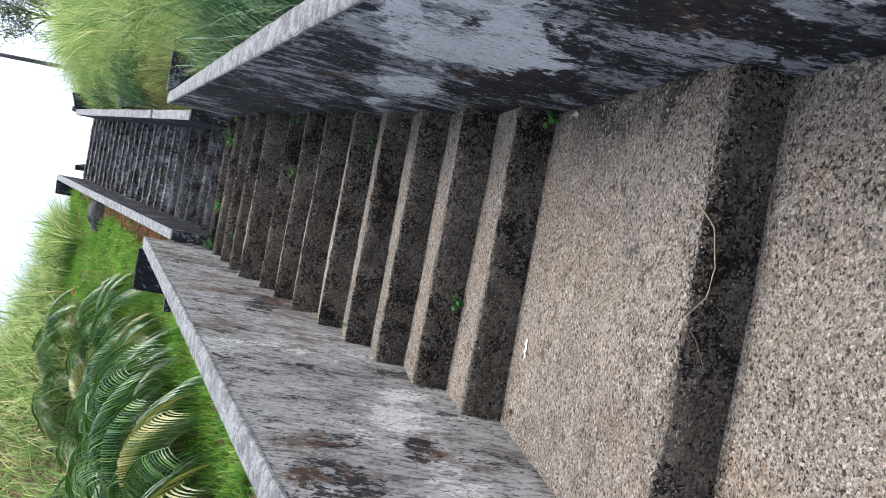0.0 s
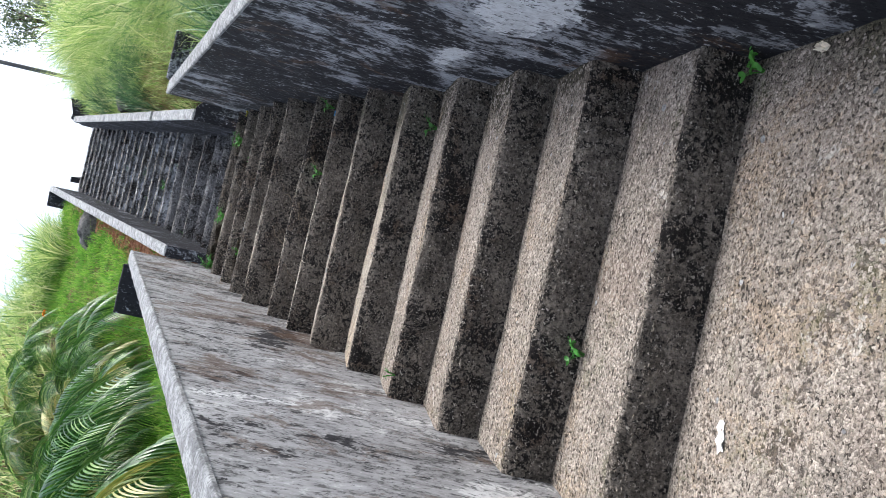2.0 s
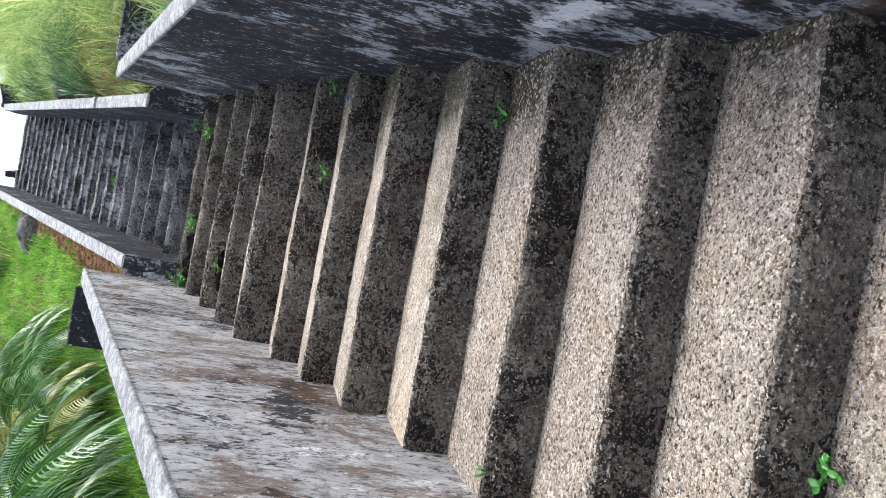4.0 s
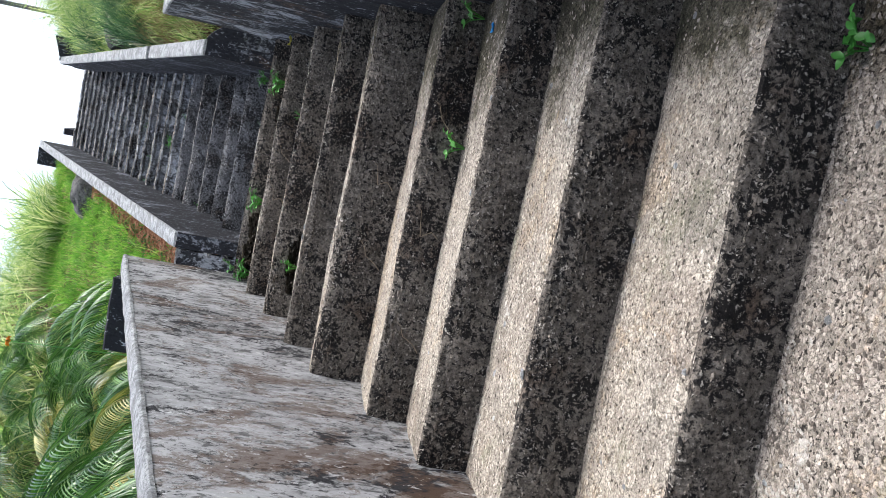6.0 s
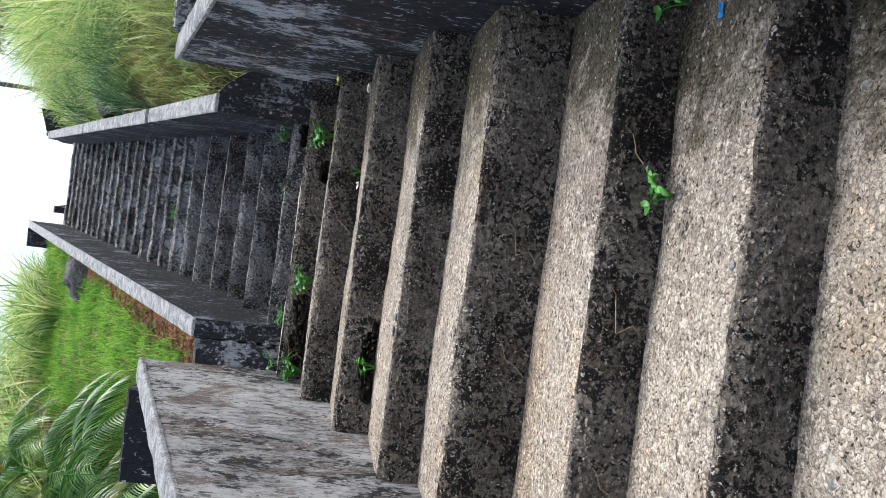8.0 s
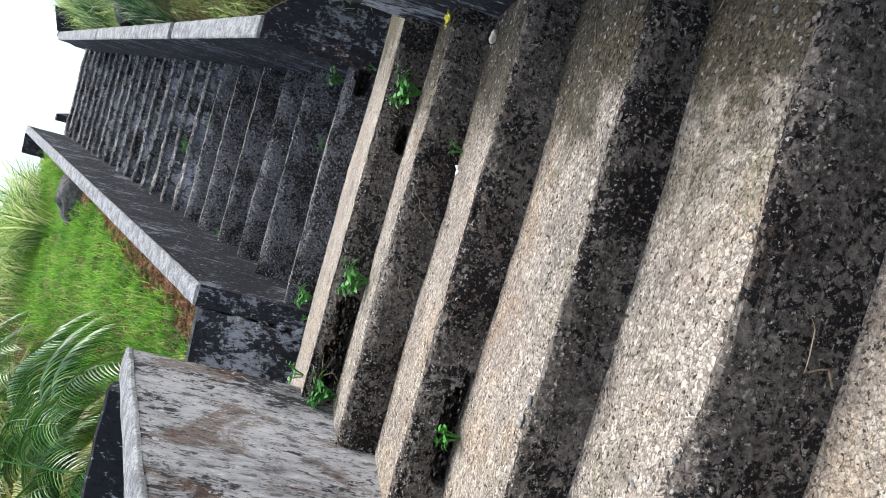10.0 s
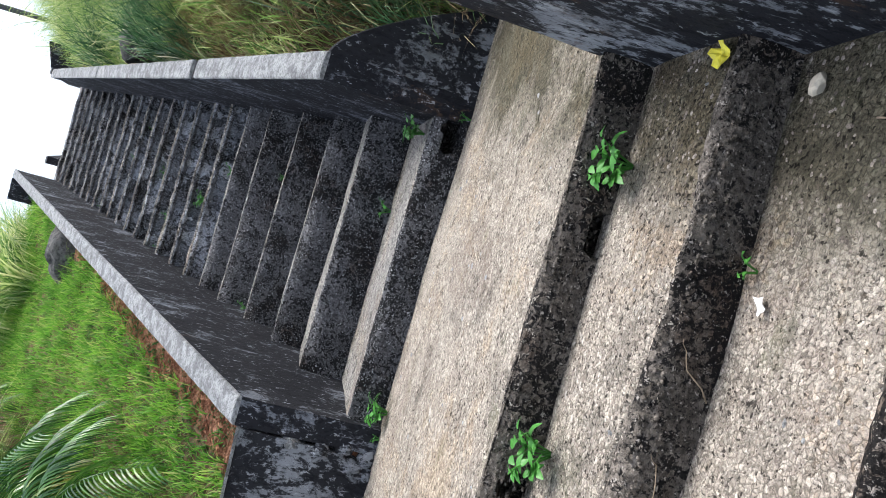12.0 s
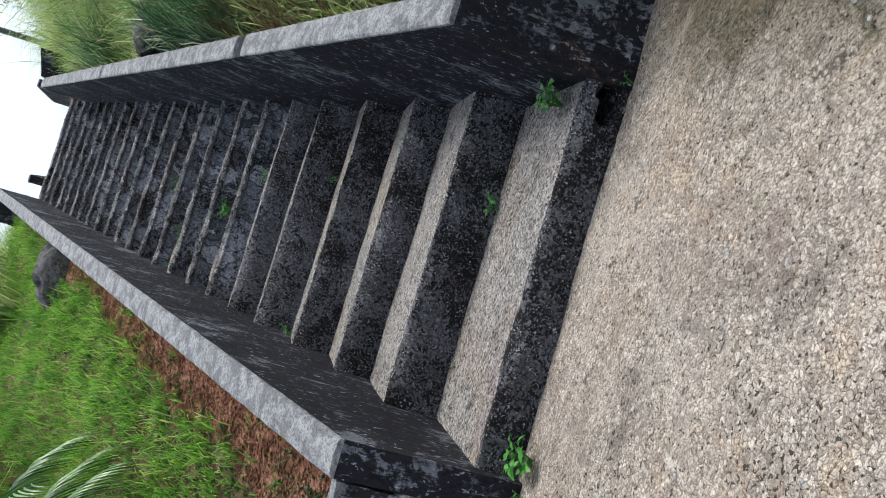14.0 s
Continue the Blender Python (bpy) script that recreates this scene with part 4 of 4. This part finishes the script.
for i, (x, y, z) in enumerate([(0.72, 8.02, 2.113), (0.60, 7.86, 2.113), (0.80, 7.60, 1.966), (0.62, 5.30, 0.99), (0.40, 6.20, 1.398), (0.70, 8.45, 2.27)]):
    a = 0.9 * i
    twig("dry_twig", "short pale dry twig lying on a step", [(x, y, z + 0.004), (x + 0.03 * math.cos(a), y + 0.03 * math.sin(a), z + 0.008), (x + 0.07 * math.cos(a + 0.3), y + 0.07 * math.sin(a + 0.3), z + 0.005)], 0.0024)


chip = rough_stone(9, (0.028, 0.022, 0.016))
chip.materials.append(DRYLEAF)
chip_ob = new("stone_chip", chip)
chip_ob.matrix_basis = pose(0.807, 8.632, 2.276)
tagged(chip_ob, "pale rounded stone chip lying on a step", "stone")


def boulder(label, x, y, z, r, seed):
    bm = bmesh.new()
    bmesh.ops.create_icosphere(bm, subdivisions=4, radius=1.0)
    off = Vector((seed * 3.1, 0, 0))
    for v in bm.verts:
        d = 1 + 0.35 * noise.noise(v.co * 1.1 + off) + 0.12 * noise.noise(v.co * 3.5 + off) - 0.12 * noise.voronoi(v.co * 1.6 + off)[0][0]
        v.co = Vector((v.co.x * r[0], v.co.y * r[1], v.co.z * r[2])) * d
    me = bpy.data.meshes.new("boulder")
    bm.to_mesh(me)
    bm.free()
    me.materials.append(ROCK)
    ob = new("boulder", me)
    ob.matrix_basis = pose(x, y, z, 0, 0, seed * 40)
    return tagged(ob, label, "rock")


boulder("grey weathered boulder in the bank beside the coping", -0.92, 17.2, 5.80, (0.30, 0.50, 0.36), 2)
boulder("grey rough boulder among the tall grass on the bank", 1.74, 15.6, 5.24, (0.35, 0.6, 0.36), 3)


# ---- far tree and pole ----
def tree(label, x, y, z, height, spread, seed):
    rng = random.Random(seed)
    plant = root("tree", label, "tree", at=(x, y, z))
    pts = [(0, 0, -0.4), (0.1, 0, height * 0.3), (-0.05, 0.1, height * 0.6), (0.1, 0, height * 0.9)]
    vs, fs = tube(pts, [0.16, 0.13, 0.08, 0.03], 8)
    ends = []
    for i in range(9):
        a, h = i * 2.4, height * rng.uniform(0.3, 0.85)
        e = Vector((math.cos(a) * spread * rng.uniform(0.5, 1), math.sin(a) * spread * rng.uniform(0.5, 1), h + height * 0.22))
        v2, f2 = tube([(0, 0, h), e * 0.5 + Vector((0, 0, h * 0.55)), e], [0.05, 0.03, 0.012], 5)
        k = len(vs)
        vs += v2
        fs += [tuple(q + k for q in f) for f in f2]
        ends.append(e)
    piece("trunk", vs, fs, BARK, plant, smooth=True)
    vs, fs = [], []
    for e in ends + [Vector(pts[-1])]:
        for _ in range(9):
            c = e + Vector([rng.gauss(0, spread * 0.24) for _ in range(3)])
            for _ in range(34):
                p = c + Vector([rng.gauss(0, 0.16) for _ in range(3)])
                u = Vector([rng.gauss(0, 1) for _ in range(3)]).normalized()
                w = u.orthogonal().normalized()
                s = rng.uniform(0.05, 0.09)
                k = len(vs)
                vs += [p - u * s, p + w * s * 0.45, p + u * s, p - w * s * 0.45]
                fs.append((k, k + 1, k + 2, k + 3))
    piece("crown", vs, fs, TREE_LEAF, plant)
    return plant


tree("dark leafy tree standing above the grass on the hill", 5.3, 30.0, terrain(5.3, 30.0), 4.2, 1.3, 21)
tree("dark leafy tree behind the crest of the hill", 7.5, 33.0, terrain(7.5, 33.0), 4.0, 1.6, 22)
vs, fs = tube([(3.62, 30, terrain(3.62, 30) - 0.4), (3.56, 30, 12.5), (3.45, 30, 18.5)], [0.085, 0.08, 0.065], 10)
tagged(piece("utility_pole", vs, fs, POLE, smooth=True), "slender dark utility pole rising behind the grass", "pole")


# ---- gravel bedded in the treads ----
def gravel(name, label, mat, count, region, size, seed):
    rng = np.random.default_rng(seed)
    t = (1 + 5 ** 0.5) / 2
    ico = np.array([(-1, t, 0), (1, t, 0), (-1, -t, 0), (1, -t, 0), (0, -1, t), (0, 1, t), (0, -1, -t), (0, 1, -t), (t, 0, -1), (t, 0, 1), (-t, 0, -1), (-t, 0, 1)]) / math.hypot(1, t)
    tri = np.array([(0, 11, 5), (0, 5, 1), (0, 1, 7), (0, 7, 10), (0, 10, 11), (1, 5, 9), (5, 11, 4), (11, 10, 2), (10, 7, 6), (7, 1, 8), (3, 9, 4), (3, 4, 2), (3, 2, 6), (3, 6, 8), (3, 8, 9), (4, 9, 5), (2, 4, 11), (6, 2, 10), (8, 6, 7), (9, 8, 1)])
    place = region(rng, count)
    n = len(place)
    s = rng.uniform(size[0], size[1], (n, 1)) * np.array([[1, 1, 1]])
    s = s * np.stack([rng.uniform(0.7, 1.4, n), rng.uniform(0.6, 1.1, n), rng.uniform(0.35, 0.6, n)], -1)
    v = ico[None] * s[:, None, :] * rng.uniform(0.75, 1.2, (n, 12, 1))
    a = rng.uniform(0, 6.283, n)
    ca, sa = np.cos(a)[:, None], np.sin(a)[:, None]
    v = np.stack([v[..., 0] * ca - v[..., 1] * sa, v[..., 0] * sa + v[..., 1] * ca, v[..., 2]], -1) + place[:, None, :]
    f = (tri[None] + 12 * np.arange(n)[:, None, None]).reshape(-1, 3)
    return tagged(piece(name, v.reshape(-1, 3), f.tolist(), mat), label, "gravel", kind="stuff")


TREADS = [(-1.0, FIRST_Y, 0.0), (FIRST_Y, LOWER_Y[0], FIRST_Z)] + [(LOWER_Y[k], LOWER_Y[k + 1], LOWER_Z[k]) for k in range(12)] + [(LOWER_Y[12], UPPER_Y[0], LANDING_Z)]


def on_treads(which, density):
    def pick(rng, count):
        rows = []
        for y0, y1, z in which:
            for _ in range(int(density * (y1 - y0) * 1.6)):
                y = rng.uniform(y0 + 0.03, y1)
                x = rng.uniform(left_x(y) + 0.01, right_x(y) - 0.01)
                up = 0.010 * noise.noise((x * 1.7, y * 1.7, 5)) + 0.004 * noise.noise((x * 9, y * 9, 8))
                rows.append((x, y, z + up - 0.0005))
        return np.array(rows)
    return pick


bedded = gravel("bedded_gravel", "small angular gravel exposed in the worn treads", PEBBLE, 0, on_treads(TREADS[:6], 2900), (0.004, 0.009), 31)
bedded2 = gravel("bedded_gravel", "pale angular gravel exposed in the upper treads", PEBBLE, 0, on_treads(TREADS[6:14], 900), (0.003, 0.007), 32)
def on_bank(rng, count):
    rows = []
    while len(rows) < count:
        y = rng.uniform(10.95, 19)
        d = rng.uniform(0, 1) ** 1.2 * (0.62 - 0.05 * (y - 11))
        x = left_x(y) - 0.15 - d
        rows.append((x, y, terrain(x, y) + 0.004))
    return np.array(rows)


gravel("earth_clods", "crumbly red clay clods at the foot of the wall", RED_EARTH, 12000, on_bank, (0.004, 0.013), 35)
gravel("loose_stones", "scattered pale stone chips lying on the steps", COPING, 0, on_treads(TREADS, 9), (0.007, 0.014), 33)


def on_risers(density):
    def pick(rng, count):
        rows = []
        zs = [0.0, FIRST_Z] + LOWER_Z
        for k, y in enumerate([FIRST_Y] + LOWER_Y):
            for _ in range(density):
                q = rng.uniform(0, 1) ** 0.6
                x = rng.uniform(left_x(y) + 0.01, right_x(y) - 0.01)
                rows.append((x, y + 0.012 * (q > 0.85) + rng.uniform(0.0, 0.004), zs[k] + (zs[k + 1] - zs[k]) * q * 0.97))
        return np.array(rows)
    return pick


gravel("riser_gravel", "dark mouldy gravel showing in the eroded risers", RISER, 0, on_risers(900), (0.004, 0.010), 34)
